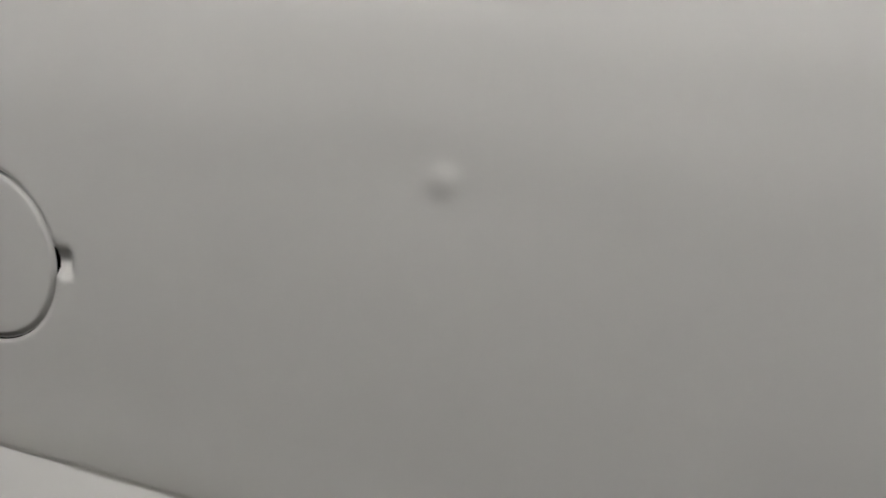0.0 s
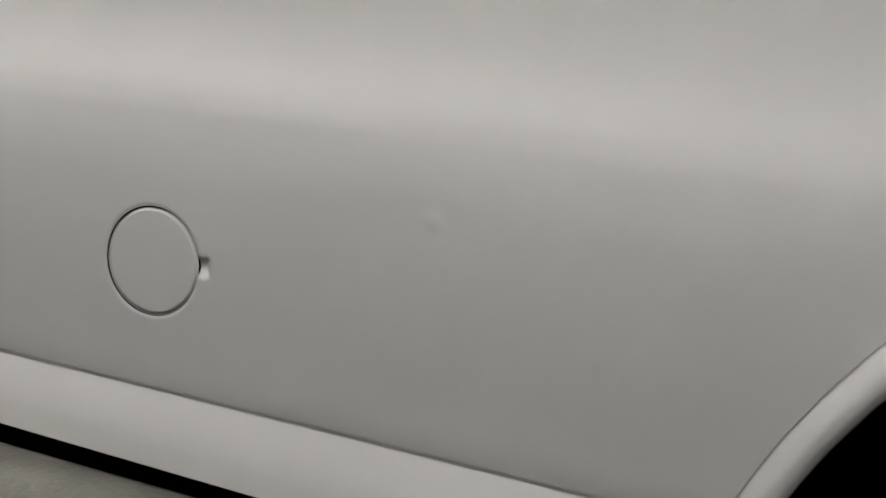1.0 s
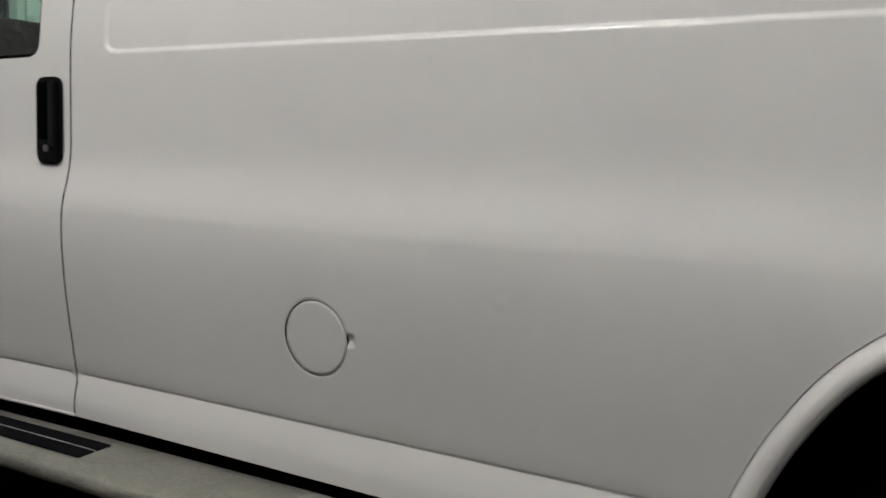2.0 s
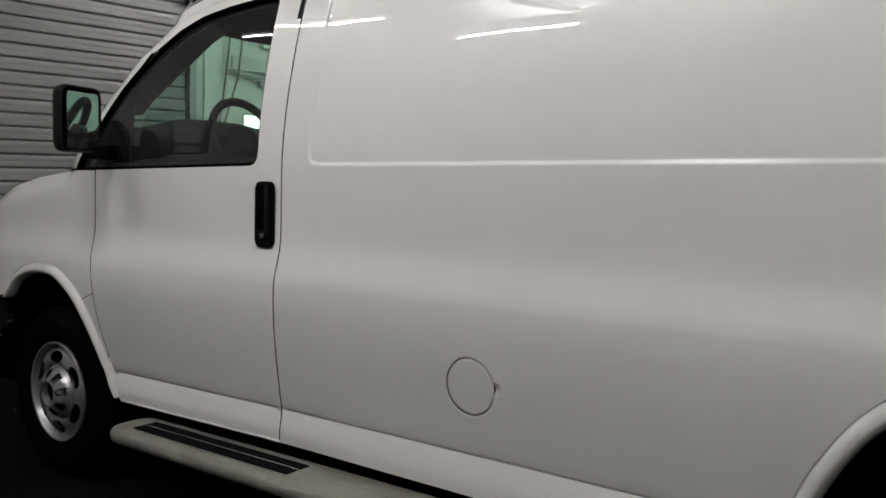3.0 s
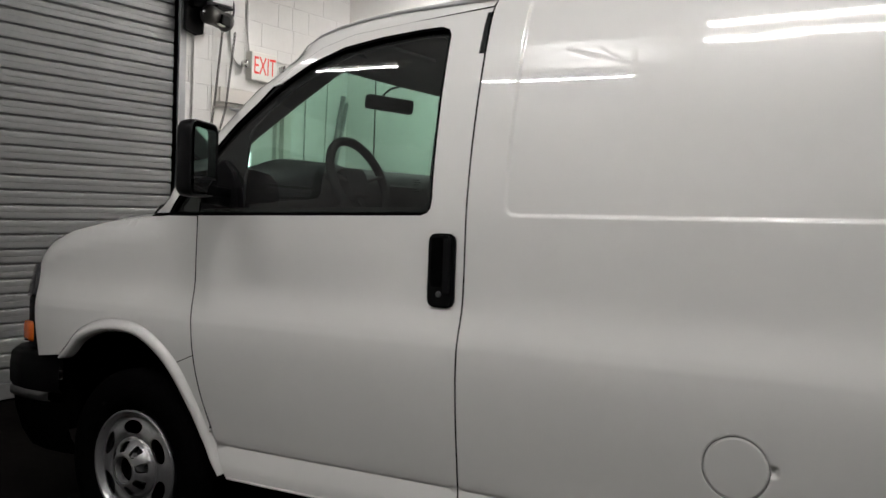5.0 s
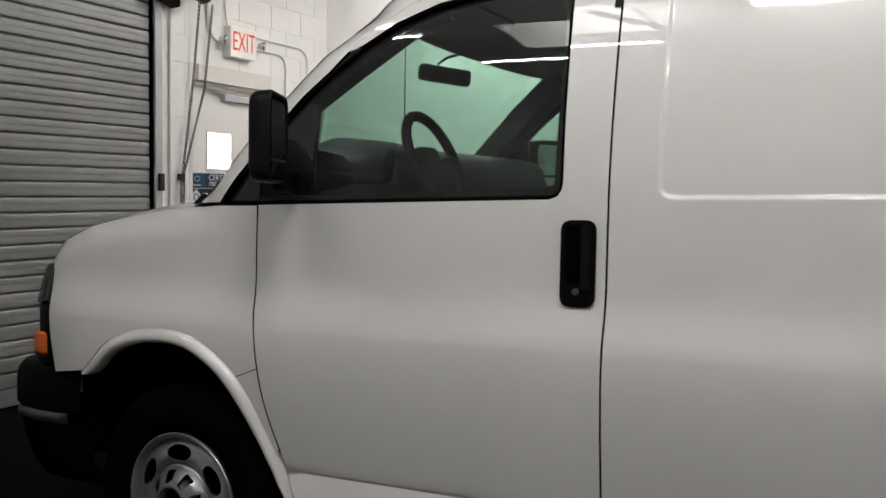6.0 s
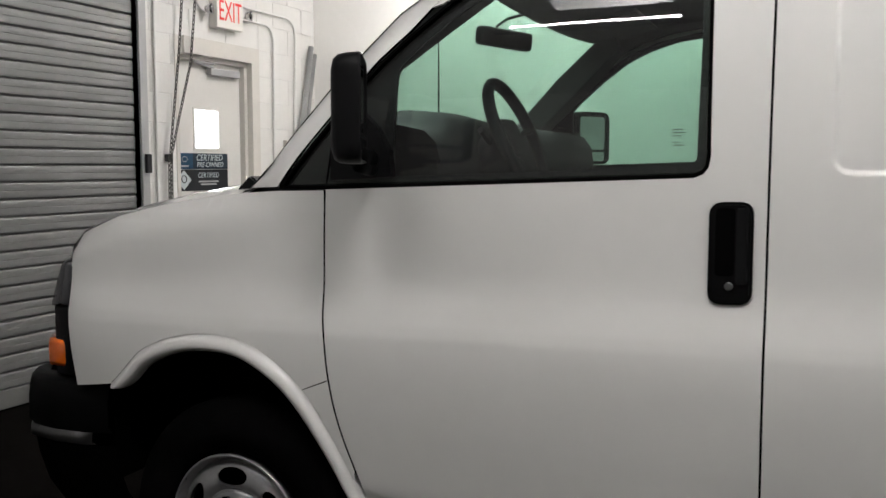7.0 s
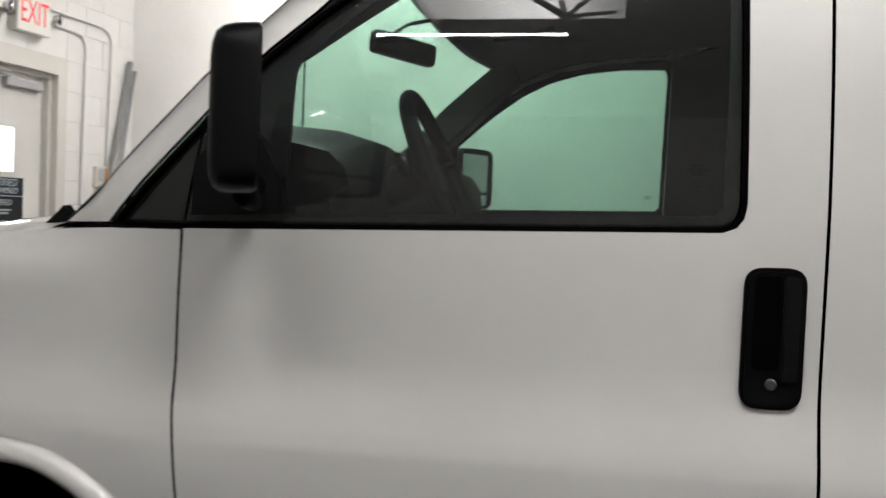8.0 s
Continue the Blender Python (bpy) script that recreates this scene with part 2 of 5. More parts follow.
floor = room_box("floor", (-0.3, LEFT, -0.2), (BACK, RIGHT, 0.0), FLOOR, "garage floor, blackened to stand for deep shade", "floor")
ceiling = room_box("ceiling", (-0.3, LEFT, CEILING), (BACK, RIGHT, CEILING + 0.15), CEILINGPAINT, "garage ceiling, greyed to keep its reflection dim", "ceiling")
# back and left walls are unseen, added to close the room
room_box("wall_back", (BACK, LEFT, 0), (BACK + 0.2, RIGHT, CEILING), UNSEENWALL, "unseen garage wall, greyed to limit bounced light", "wall")
room_box("wall_left", (-0.3, LEFT - 0.2, 0), (BACK, LEFT, CEILING), UNSEENWALL, "unseen garage wall, greyed to limit bounced light", "wall")
room_box("wall_right", (-0.3, RIGHT, 0), (BACK, RIGHT + 0.2, CEILING), WALLPAINT, "smooth white painted wall beside the van", "wall")

# front wall: mortar core with openings for the roll-up door and the exit door, painted blocks set proud of it
wall_front = empty("wall_front", WALL, "white painted concrete block wall with two doors", "wall", kind="structure")
core = bmesh.new()
for lo, hi in (((-0.2, LEFT, 0), (-0.004, ROLL_L, CEILING)), ((-0.2, ROLL_L, 3.2), (-0.004, ROLL_R, CEILING)), ((-0.2, ROLL_R, 0), (-0.004, DOOR_L - 0.035, CEILING)),
               ((-0.2, DOOR_L - 0.035, DOOR_TOP + 0.117), (-0.004, DOOR_R + 0.095, CEILING)), ((-0.2, DOOR_R + 0.095, 0), (-0.004, RIGHT, CEILING))):
    box(lo, hi, bm=core)
part("core", core, JOINT, wall_front)


# ---- the roll-up door ----
def roll_door():
    door = empty("roll_up_door", WALL, "closed grey corrugated steel roll-up garage door", "garage door")
    pitch = 0.0977
    base = [(-0.0125, 0.0000), (0.0037, 0.0020), (0.0094, 0.0068), (0.0112, 0.0162), (0.0112, 0.0447), (0.0097, 0.0467), (0.0115, 0.0494), (0.0123, 0.0677), (0.0112, 0.0812), (0.0075, 0.0886), (-0.0013, 0.0920), (-0.0125, 0.0927)]
    shapes = []
    for v in range(3):
        bm = bmesh.new()
        rng = random.Random(v)
        rows = []
        for k in range(40):
            b = ROLL_L + (ROLL_R - 0.02 - ROLL_L) * k / 39
            dent = 0.0014 * math.sin(k * 0.9 + v * 2) + rng.uniform(-0.0010, 0.0010)
            rows.append([(-0.040 + a + dent * (a > 0), b, z) for a, z in base] + [(-0.058, b, 0.0977), (-0.058, b, 0.0)])
        loft(rows, bm)
        me = bpy.data.meshes.new("slat")
        bm.to_mesh(me)
        bm.free()
        me.materials.append(SLATS)
        shapes.append(me)
    n = int((3.3 - 0.12) / pitch)
    for i in range(n):
        ob = new("slat", shapes[i * 7 % 3])
        ob.parent = door
        ob.location = (0, 0, 0.12 + i * pitch)
    part("bottom_bar", box((-0.07, ROLL_L, 0.012), (-0.020, ROLL_R - 0.02, 0.118), 0.006), SLATS, door, "steel bottom bar")
    part("rubber_skirt", box((-0.062, ROLL_L, 0.0), (-0.030, ROLL_R - 0.02, 0.014), 0.004), RUBBER, door, "black rubber bottom seal")
    for b in (ROLL_R, ROLL_L - 0.06):
        bm = box((-0.105, b, 0.0), (0.014, b + 0.014, 3.2))
        box((0.000, b + 0.014 if b > -2 else b - 0.06, 0.0), (0.014, b + 0.065 if b > -2 else b, 3.2), bm=bm)
        part("guide", bm, GREYBOX, door, "painted steel side guide")
    part("hood", box((-0.18, ROLL_L - 0.05, 3.2), (0.30, ROLL_R + 0.06, 3.68), 0.03), GREYBOX, door, "grey sheet-steel coil hood")
    return door


roll_door()


# ---- the exit door ----
def exit_door():
    door = empty("exit_door", WALL, "off-white steel exit door with a small bright window", "door")
    jamb = bmesh.new()
    for lo, hi in (((-0.12, DOOR_L - 0.035, 0), (0.0, DOOR_L, DOOR_TOP)), ((-0.12, DOOR_L - 0.035, DOOR_TOP), (0.0, DOOR_L + 0.045, DOOR_TOP + 0.117)), ((-0.12, DOOR_R, 0), (0.02, DOOR_R + 0.095, DOOR_TOP + 0.117)), ((-0.12, DOOR_L + 0.045, DOOR_TOP), (0.02, DOOR_R, DOOR_TOP + 0.117))):
        box(lo, hi, bm=jamb)
    part("door_frame", jamb, FRAMEPAINT, door, "beige painted steel frame")
    stop = bmesh.new()
    box((-0.075, DOOR_R - 0.035, 0), (-0.03, DOOR_R, DOOR_TOP), bm=stop)
    box((-0.075, DOOR_L, DOOR_TOP - 0.03), (-0.03, DOOR_R - 0.035, DOOR_TOP), bm=stop)
    part("door_stop", stop, FRAMEPAINT, door)
    wl, wr, wb, wt = 0.120, 0.397, 1.508, 1.792
    leaf = bmesh.new()
    r = DOOR_R - 0.037
    for lo, hi in (((-0.12, DOOR_L + 0.004, 0.01), (-0.078, wl, DOOR_TOP - 0.004)), ((-0.12, wr, 0.01), (-0.078, r, DOOR_TOP - 0.004)), ((-0.12, wl, 0.01), (-0.078, wr, wb)), ((-0.12, wl, wt), (-0.078, wr, DOOR_TOP - 0.004))):
        box(lo, hi, bm=leaf)
    part("leaf", leaf, DOORPAINT, door)
    bead = bmesh.new()
    for lo, hi in (((-0.078, wl - 0.012, wb - 0.012), (-0.072, wl + 0.004, wt + 0.012)), ((-0.078, wr - 0.004, wb - 0.012), (-0.072, wr + 0.012, wt + 0.012)), ((-0.078, wl + 0.004, wb - 0.012), (-0.072, wr - 0.004, wb + 0.004)), ((-0.078, wl + 0.004, wt - 0.004), (-0.072, wr - 0.004, wt + 0.012))):
        box(lo, hi, bm=bead)
    part("window_bead", bead, DOORPAINT, door)
    part("pane", box((-0.102, wl, wb), (-0.096, wr, wt)), DAYLIGHT, door, "daylit window pane")
    closer = part("door_closer", box((-0.078, 0.27, 2.045), (-0.03, 0.615, 2.098), 0.009), GREYBOX, door, "grey hydraulic door closer")
    part("closer_arm", sweep([(-0.035, 0.30, 2.100), (-0.035, 0.10, 2.118), (-0.02, 0.07, 2.122), (-0.02, 0.28, 2.126)], 0.008, 6), GREYBOX, closer)
    return door


exit_door()


def lettering(text, size, m, mat, name="lettering", depth=0.001):
    cu = bpy.data.curves.new(name, "FONT")
    cu.body, cu.size, cu.extrude, cu.align_x, cu.align_y = text, size, depth, "CENTER", "CENTER"
    tmp = bpy.data.objects.new("tmp", cu)
    scene.collection.objects.link(tmp)
    me = bpy.data.meshes.new_from_object(tmp)
    bpy.data.objects.remove(tmp)
    bpy.data.curves.remove(cu)
    me.name = name
    me.transform(m)
    me.materials.clear()
    me.materials.append(mat)
    return new(name, me)


FACE = Matrix(((0, 0, 1, 0), (1, 0, 0, 0), (0, 1, 0, 0), (0, 0, 0, 1)))    # lettering upright on the front wall


SLANT = Matrix(((1, 0.25, 0, 0), (0, 1, 0, 0), (0, 0, 1, 0), (0, 0, 0, 1)))


def on_wall(a, b, z):
    return Matrix.Translation((a, b, z)) @ FACE


# the poster on the exit door: a blue and a black panel with printed words, and a white badge
def poster():
    p = empty("poster", WALL @ Matrix.Translation((-0.0755, 0.150, -0.214)) @ Matrix.Scale(1.19, 4), "blue and black printed poster taped on the exit door", "poster")
    part("upper_sheet", box((0, -0.05, 1.322), (0.003, 0.285, 1.418)), POSTERBLUE, p, "dark blue sheet")
    part("light_blue_sheet", box((0, -0.205, 1.322), (0.003, -0.05, 1.418)), POSTERSKY, p, "light blue sheet")
    part("lower_sheet", box((0, -0.205, 1.19), (0.003, 0.285, 1.318)), POSTERBLACK, p, "black sheet")
    t = lettering("CERTIFIED", 0.055, on_wall(0.0035, 0.11, 1.390) @ SLANT, POSTERWHITE)
    t.parent = p
    t = lettering("PRE-OWNED", 0.044, on_wall(0.0035, 0.115, 1.347) @ SLANT, POSTERWHITE)
    t.parent = p
    t = lettering("CERTIFIED", 0.044, on_wall(0.0035, 0.095, 1.283) @ SLANT, POSTERWHITE)
    t.parent = p
    for z, l, r in ((1.245, 0.0, 0.19), (1.228, 0.02, 0.17), (1.340, -0.16, -0.09)):
        part("small_print", box((0.003, l, z - 0.005), (0.004, r, z + 0.005)), GREYBOX, p, "unreadable small print")
    bm = box((0.0032, -0.044, -0.044), (0.0042, 0.044, 0.044), m=Matrix.Translation((0, -0.135, 1.256)) @ Matrix.Diagonal((1, 1.08, 0.96, 1)) @ Matrix.Rotation(radians(45), 4, "X"))
    part("badge", bm, POSTERWHITE, p, "white diamond badge")
    part("badge_ring", sweep([(0.0044, -0.135 + 0.022 * math.cos(k * 0.3927), 1.262 + 0.022 * math.sin(k * 0.3927)) for k in range(16)], 0.003, 5, True), POSTERBLACK, p)
    part("emblem", sweep([(0.0035, -0.125 + 0.026 * math.cos(k * 0.3927), 1.382 + 0.015 * math.sin(k * 0.3927)) for k in range(16)], 0.0022, 5, True), GREYBOX, p)


poster()


# the lit exit sign with its two lamp heads
def exit_sign():
    s = empty("exit_sign", WALL @ Matrix.Translation((0, 0.374, 2.498)), "white emergency exit sign with red letters", "exit sign")
    part("housing", box((0.0, -0.156, -0.119), (0.072, 0.156, 0.119), 0.010), EXITWHITE, s)
    t = lettering("EXIT", 0.21, on_wall(0.0725, 0.0, 0.0) @ Matrix.Diagonal((0.63, 1, 1, 1)), EXITRED)
    t.parent = s
    for b in (-0.235, 0.225):
        head = part("lamp_head", lathe([(0.0, 0.0), (0.021, 0.0), (0.036, 0.035), (0.039, 0.052), (0.0, 0.06)], 20, m=Matrix.Translation((0.035, b, 0.014 if b > 0 else 0.0)) @ Matrix.Rotation(radians(-70 if b < 0 else -60), 4, "Z")), CHROME, s, "round clear emergency lamp", smooth=True)
        part("bracket", sweep([(0.01, b * 0.6, 0.0), (0.03, b, 0.004)], 0.008, 6), EXITWHITE, s)


exit_sign()


# conduits on the block wall
def conduit(points, label):
    ob = link("conduit", sweep(smooth_line(points, 5), 0.009, 8), CONDUIT, WALL, True)
    return tagged(ob, label, "conduit", "conduits on the wall")


conduit([(0.018, 0.55, 2.483), (0.018, 0.78, 2.484), (0.018, 0.915, 2.475), (0.018, 0.98, 2.40), (0.018, 0.985, 2.2), (0.018, 0.972, 1.2), (0.018, 0.972, 0.3)], "white painted conduit bending down beside the exit door")
conduit([(0.018, 0.55, 2.578), (0.018, 1.05, 2.577), (0.018, 1.20, 2.568), (0.018, 1.288, 2.49), (0.018, 1.288, 2.2), (0.018, 1.265, 1.60)], "white painted conduit bending down to a switch box")
conduit([(0.018, 0.16, 2.478), (0.018, 0.10, 2.50), (0.018, 0.035, 2.58), (0.018, 0.015, 2.75), (0.018, 0.015, 3.2), (0.018, 0.015, CEILING)], "white painted conduit rising from the exit sign")
conduit([(0.018, 0.25, 2.57), (0.018, 0.235, 2.65), (0.018, 0.215, 2.8), (0.018, 0.215, 3.2), (0.018, 0.215, CEILING)], "white painted conduit rising above the exit sign")
conduit([(0.012, -0.368, CEILING), (0.012, -0.372, 2.0), (0.012, -0.378, 0.2)], "thin conduit running down beside the roll-up door")


def switch_box():
    s = empty("switch_box", WALL @ Matrix.Translation((0, 1.19, 1.52)), "small metal switch box with an orange tag", "switch box")
    part("body", box((0.0, -0.062, -0.075), (0.04, 0.055, 0.072), 0.005), FRAMEPAINT, s)
    part("cover", box((0.04, -0.048, -0.035), (0.045, 0.030, 0.055), 0.002), GREYBOX, s)
    part("tag", box((0.04, 0.034, -0.04), (0.05, 0.052, 0.06)), ORANGETAG, s, "orange tag")


switch_box()
for shift, radius in ((0.0, 0.023), (0.058, 0.020)):
    tagged(link("metal_pole", sweep([(0.16, 0.80 + shift, 0.0), (0.035, 1.515 + shift * 0.9, 2.385 - shift)], radius, 12), POLE, WALL, True), "long bare metal pole leaning in the corner", "pole", "poles in the corner")


# the chain hoist of the roll-up door, with its motor box
def chain():
    bm = bmesh.new()
    for x0, z0, x1, z1 in ((-0.095, 2.72, -0.160, 2.17), (-0.160, 2.17, -0.280, 1.43), (0.045, 2.72, -0.041, 2.106), (-0.041, 2.106, -0.266, 1.45), (-0.290, 1.43, -0.296, 0.75), (-0.262, 1.45, -0.276, 0.75)):
        n = int(math.hypot(x1 - x0, z1 - z0) / 0.030)
        for i in range(n):
            t = i / n
            p = Vector((0.04, x0 + (x1 - x0) * t, z0 + (z1 - z0) * t))
            turn = Matrix.Translation(p) @ Matrix.Rotation(math.atan2(x1 - x0, z0 - z1), 4, "X") @ Matrix.Rotation(radians(90) * (i % 2), 4, "Z")
            sweep([turn @ Vector((0, 0.0085 * math.cos(q), 0.0205 * math.sin(q))) for q in [k * math.pi / 4 for k in range(8)]], 0.0034, 5, True, bm)
    ob = link("hoist_chain", bm, CHAIN, WALL)
    return tagged(ob, "hanging steel hand chain of the roll-up door", "chain")


chain()
tagged(link("chain_keeper", box((0.0, -0.29, 1.412), (0.036, -0.245, 1.462), 0.006), BLACKSTEEL, WALL), "small dark chain keeper bracket on the wall", "bracket")
tagged(link("door_lock", box((0.014, -0.495, 1.335), (0.038, -0.450, 1.460), 0.006), BLACKSTEEL, WALL), "black slide lock on the roll-up door guide", "lock")


def motor():
    s = empty("door_operator", WALL, "black roll-up door operator with a motor and grey control box", "door motor")
    o = [(-0.522, 2.665), (-0.40, 2.635), (-0.335, 2.655), (-0.325, 2.80), (-0.325, 3.36), (-0.522, 3.36)]
    plane = Matrix(((0, 1, 0, 0.05), (1, 0, 0, 0), (0, 0, 1, 0), (0, 0, 0, 1)))
    part("side_plate", plate(o, 0.03, plane, 0.004), BUMPERBLACK, s, "black steel mounting plate")
    part("gear_case", box((0.05, -0.49, 2.84), (0.13, -0.352, 3.34), 0.012), RUBBER, s, "black gear case")
    part("shaft_end", lathe([(0.0, -0.05), (0.014, -0.05), (0.016, -0.045), (0.016, 0.0)], 14, m=Matrix.Translation((0.09, -0.49, 2.93))), POLE, s, "bare shaft end", smooth=True)
    part("side_cover", box((0.03, -0.350, 2.91), (0.172, -0.330, 3.34), 0.005), BUMPERBLACK, s, "black side cover")
    cover = part("control_box", box((0.03, -0.328, 2.90), (0.165, -0.105, 3.34), 0.010), GREYBOX, s, "light grey steel control box")
    o = [(-0.215 + 0.075 * math.copysign(abs(math.cos(q)) ** 0.7, math.cos(q)), 3.13 + 0.042 * math.sin(q) + 0.012 * math.cos(q)) for q in [2 * math.pi * k / 20 for k in range(20)]]
    part("badge", plate(o, 0.012, Matrix(((0, 1, 0, 0.178), (1, 0, 0, 0), (0, 0, 1, 0), (0, 0, 0, 1))), 0.003), BUMPERBLACK, cover, "black oval badge")
    m = Matrix.Translation((0.18, -0.42, 2.80)) @ Matrix.Rotation(radians(-9), 4, "X")
    case = part("motor", lathe([(0.0, -0.012), (0.030, -0.012), (0.046, 0.0), (0.064, 0.006), (0.074, 0.022), (0.074, 0.075), (0.068, 0.079), (0.068, 0.205), (0.074, 0.21), (0.074, 0.235), (0.060, 0.255), (0.0, 0.26)], 28, m=m), CHAIN, s, "dull grey electric motor", smooth=True)
    part("terminal_cover", box((0.02, 0.10, -0.062), (0.088, 0.20, 0.020), 0.012, m=m), BUMPERBLACK, case, "black terminal cover")
    part("rating_plate", box((0.050, 0.085, -0.070), (0.078, 0.150, -0.058), 0.003, m=m), EXITWHITE, case, "small pale rating plate")
    part("pulley", lathe([(0.0, -0.030), (0.020, -0.030), (0.022, -0.012), (0.012, -0.008)], 20, m=m), CHROME, s, smooth=True)
    part("bracket", box((0.04, -0.30, 2.868), (0.19, -0.13, 2.884), 0.003), BUMPERBLACK, s, "black motor bracket")
    part("cable", sweep(smooth_line([(0.12, -0.10, 2.99), (0.12, -0.062, 2.95), (0.12, -0.055, 2.88), (0.13, -0.09, 2.80), (0.15, -0.16, 2.77)], 5), 0.008, 6), BLACKSTEEL, s)


motor()


# ---- ceiling lights ----
def fixture(x, y, z, troughs, length=0.95, pitch=0.20):
    """Strip light: white troughs side by side, a tube under each."""
    f = empty("ceiling_light", Matrix.Translation((x, y, z)), "white fluorescent strip light; all but the first added as fill", "ceiling light", "fluorescent lights")
    for i in range(troughs):
        y0 = (i - (troughs - 1) / 2) * pitch
        x0 = 0.4 * y0          # the troughs are staggered
        rows = [[(x0 + u, y0 + b, c) for b, c in ((-0.066, 0.006), (-0.063, 0.018), (-0.050, 0.034), (-0.022, 0.044), (0.022, 0.044), (0.050, 0.034), (0.063, 0.018), (0.066, 0.006), (0.070, 0.006), (0.070, 0.06), (-0.070, 0.06), (-0.070, 0.006))] for u in (-length / 2 - 0.02, length / 2 + 0.02)]
        part("trough", loft(rows, close=True), EXITWHITE, f, "white enamelled reflector trough")
        part("tube", sweep([(x0 - length / 2, y0, 0.008), (x0 + length / 2, y0, 0.008)], 0.021, 12), TUBE, f, "glowing fluorescent tube", smooth=True)
        for dx in (-length / 2 - 0.012, length / 2 + 0.012):
            part("socket_bar", box((x0 + dx - 0.012, y0 - 0.064, -0.012), (x0 + dx + 0.012, y0 + 0.064, 0.03), 0.004), EXITWHITE, f)
    part("crossbar", box((-0.03, -pitch * 0.6, 0.06), (0.03, pitch * 0.6, 0.09), 0.006), EXITWHITE, f)
    for dx in (-0.025, 0.025):
        part("rod", sweep([(dx, 0, 0.09), (dx, 0, CEILING - z)], 0.004, 6), CONDUIT, f)
    return f


# only the first mirrors in the flank; the other four are added fill lights
for x, y, z, troughs in ((1.79, -1.61, 3.40, 2), (4.6, -1.61, 3.40, 2), (0.2, 3.5, 3.40, 2), (-1.2, 3.8, 3.40, 2), (3.4, 1.6, 3.40, 2)):
    fixture(x, y, z, troughs)


def wash_light(x, y, z):
    """One tube hung under an added curved hood that glows as if lit, with black steel braces."""
    f = empty("reflector_light", Matrix.Translation((x, y, z)), "single fluorescent tube under an added glowing hood", "ceiling light")
    part("tube", sweep([(-0.46, 0, 0), (0.46, 0, 0)], 0.010, 10), BRIGHTTUBE, f, "glowing fluorescent tube", smooth=True)
    hood = [(-0.06, 0.215), (0.06, 0.212), (0.18, 0.198), (0.29, 0.172), (0.40, 0.132), (0.51, 0.075), (0.513, 0.079), (0.40, 0.138), (0.29, 0.178), (0.18, 0.204), (0.06, 0.218), (-0.06, 0.221)]
    # added hood: its emission stands for the bright patch lit by the tube
    part("lit_hood", loft([[(u, b, c) for b, c in hood] for u in (-0.26, 0.72)], close=True), HOODGLOW, f, "added curved hood, tube light painted as its glow")
    part("tray", box((-0.56, -0.055, -0.045), (0.56, 0.010, -0.028), 0.003), BLACKSTEEL, f)
    for dx in (-0.49, 0.49):
        part("socket", box((dx - 0.028, -0.03, -0.028), (dx + 0.028, 0.022, 0.026), 0.006), BLACKSTEEL, f, "black lamp socket")
    for dx, dy, r in ((-0.20, 0.44, 0.024), (-0.02, 0.44, 0.016), (0.16, 0.40, 0.016), (0.24, 0.04, 0.016)):
        part("brace", sweep([(0.44, 0.04, 0.15), (0.44 + dx, 0.04 + dy, 0.165 - 0.12 * (dy > 0.3))], r, 6), BLACKSTEEL, f, "black steel brace")
    for dx in (-0.42, 0.42):
        part("rod", sweep([(dx, -0.045, -0.03), (dx, -0.045, CEILING - z)], 0.006, 6), BLACKSTEEL, f)


wash_light(0.33, -2.11, 3.33)


def bare_tube(x, y, z):
    f = empty("bare_tube_light", Matrix.Translation((x, y, z)), "single bare fluorescent tube on a thin batten", "ceiling light")
    part("tube", sweep([(-0.54, 0, 0), (0.54, 0, 0)], 0.009, 10), TUBE, f, "glowing fluorescent tube", smooth=True)
    part("batten", box((-0.60, -0.02, 0.03), (0.60, 0.02, 0.065), 0.004), EXITWHITE, f)
    for dx in (-0.57, 0.57):
        part("socket", box((dx - 0.02, -0.015, -0.018), (dx + 0.02, 0.015, 0.03), 0.004), EXITWHITE, f)
    for dx in (-0.3, 0.3):
        part("rod", sweep([(dx, 0, 0.065), (dx, 0, CEILING - z)], 0.004, 6), CONDUIT, f)


bare_tube(-0.90, -1.58, 3.33)


# ---- the van ----
WIDTH = 2.0            # its right side mirrors its left
SKEW = 0.05            # forward shift for each metre across: the van stands a little askew to its left flank
REAR_AXLE, REAR_END = 3.515, 4.95
SECTION = ((0.30, 0.050), (0.355, 0.0135), (0.385, 0.0045), (0.43, 0.0025), (0.47, 0.0083), (0.494, 0.0135), (0.503, 0.0158), (0.509, 0.0172), (0.516, 0.0128), (0.60, -0.002), (0.70, -0.017), (0.80, -0.028), (0.88, -0.033), (0.935, -0.032),
           (0.965, -0.0275), (1.00, -0.0180), (1.03, -0.0098), (1.06, -0.0038), (1.09, -0.0008), (1.12, 0.0), (1.25, 0.0), (1.34, 0.001), (1.42, 0.007), (1.52, 0.020), (1.62, 0.038), (1.72, 0.060), (1.82, 0.086), (1.90, 0.110), (1.945, 0.128), (1.975, 0.146), (2.000, 0.170), (2.026, 0.21))
PLAN = ((-0.695, 0.10), (-0.66, 0.045), (-0.62, 0.008), (-0.545, -0.012), (-0.37, -0.02), (0.0, -0.022), (0.32, -0.02), (0.9, -0.010), (1.4, 0.0), (2.4, -0.010), (3.4, -0.022), (4.5, -0.022), (4.85, -0.012), (4.92, 0.02), (4.95, 0.06))


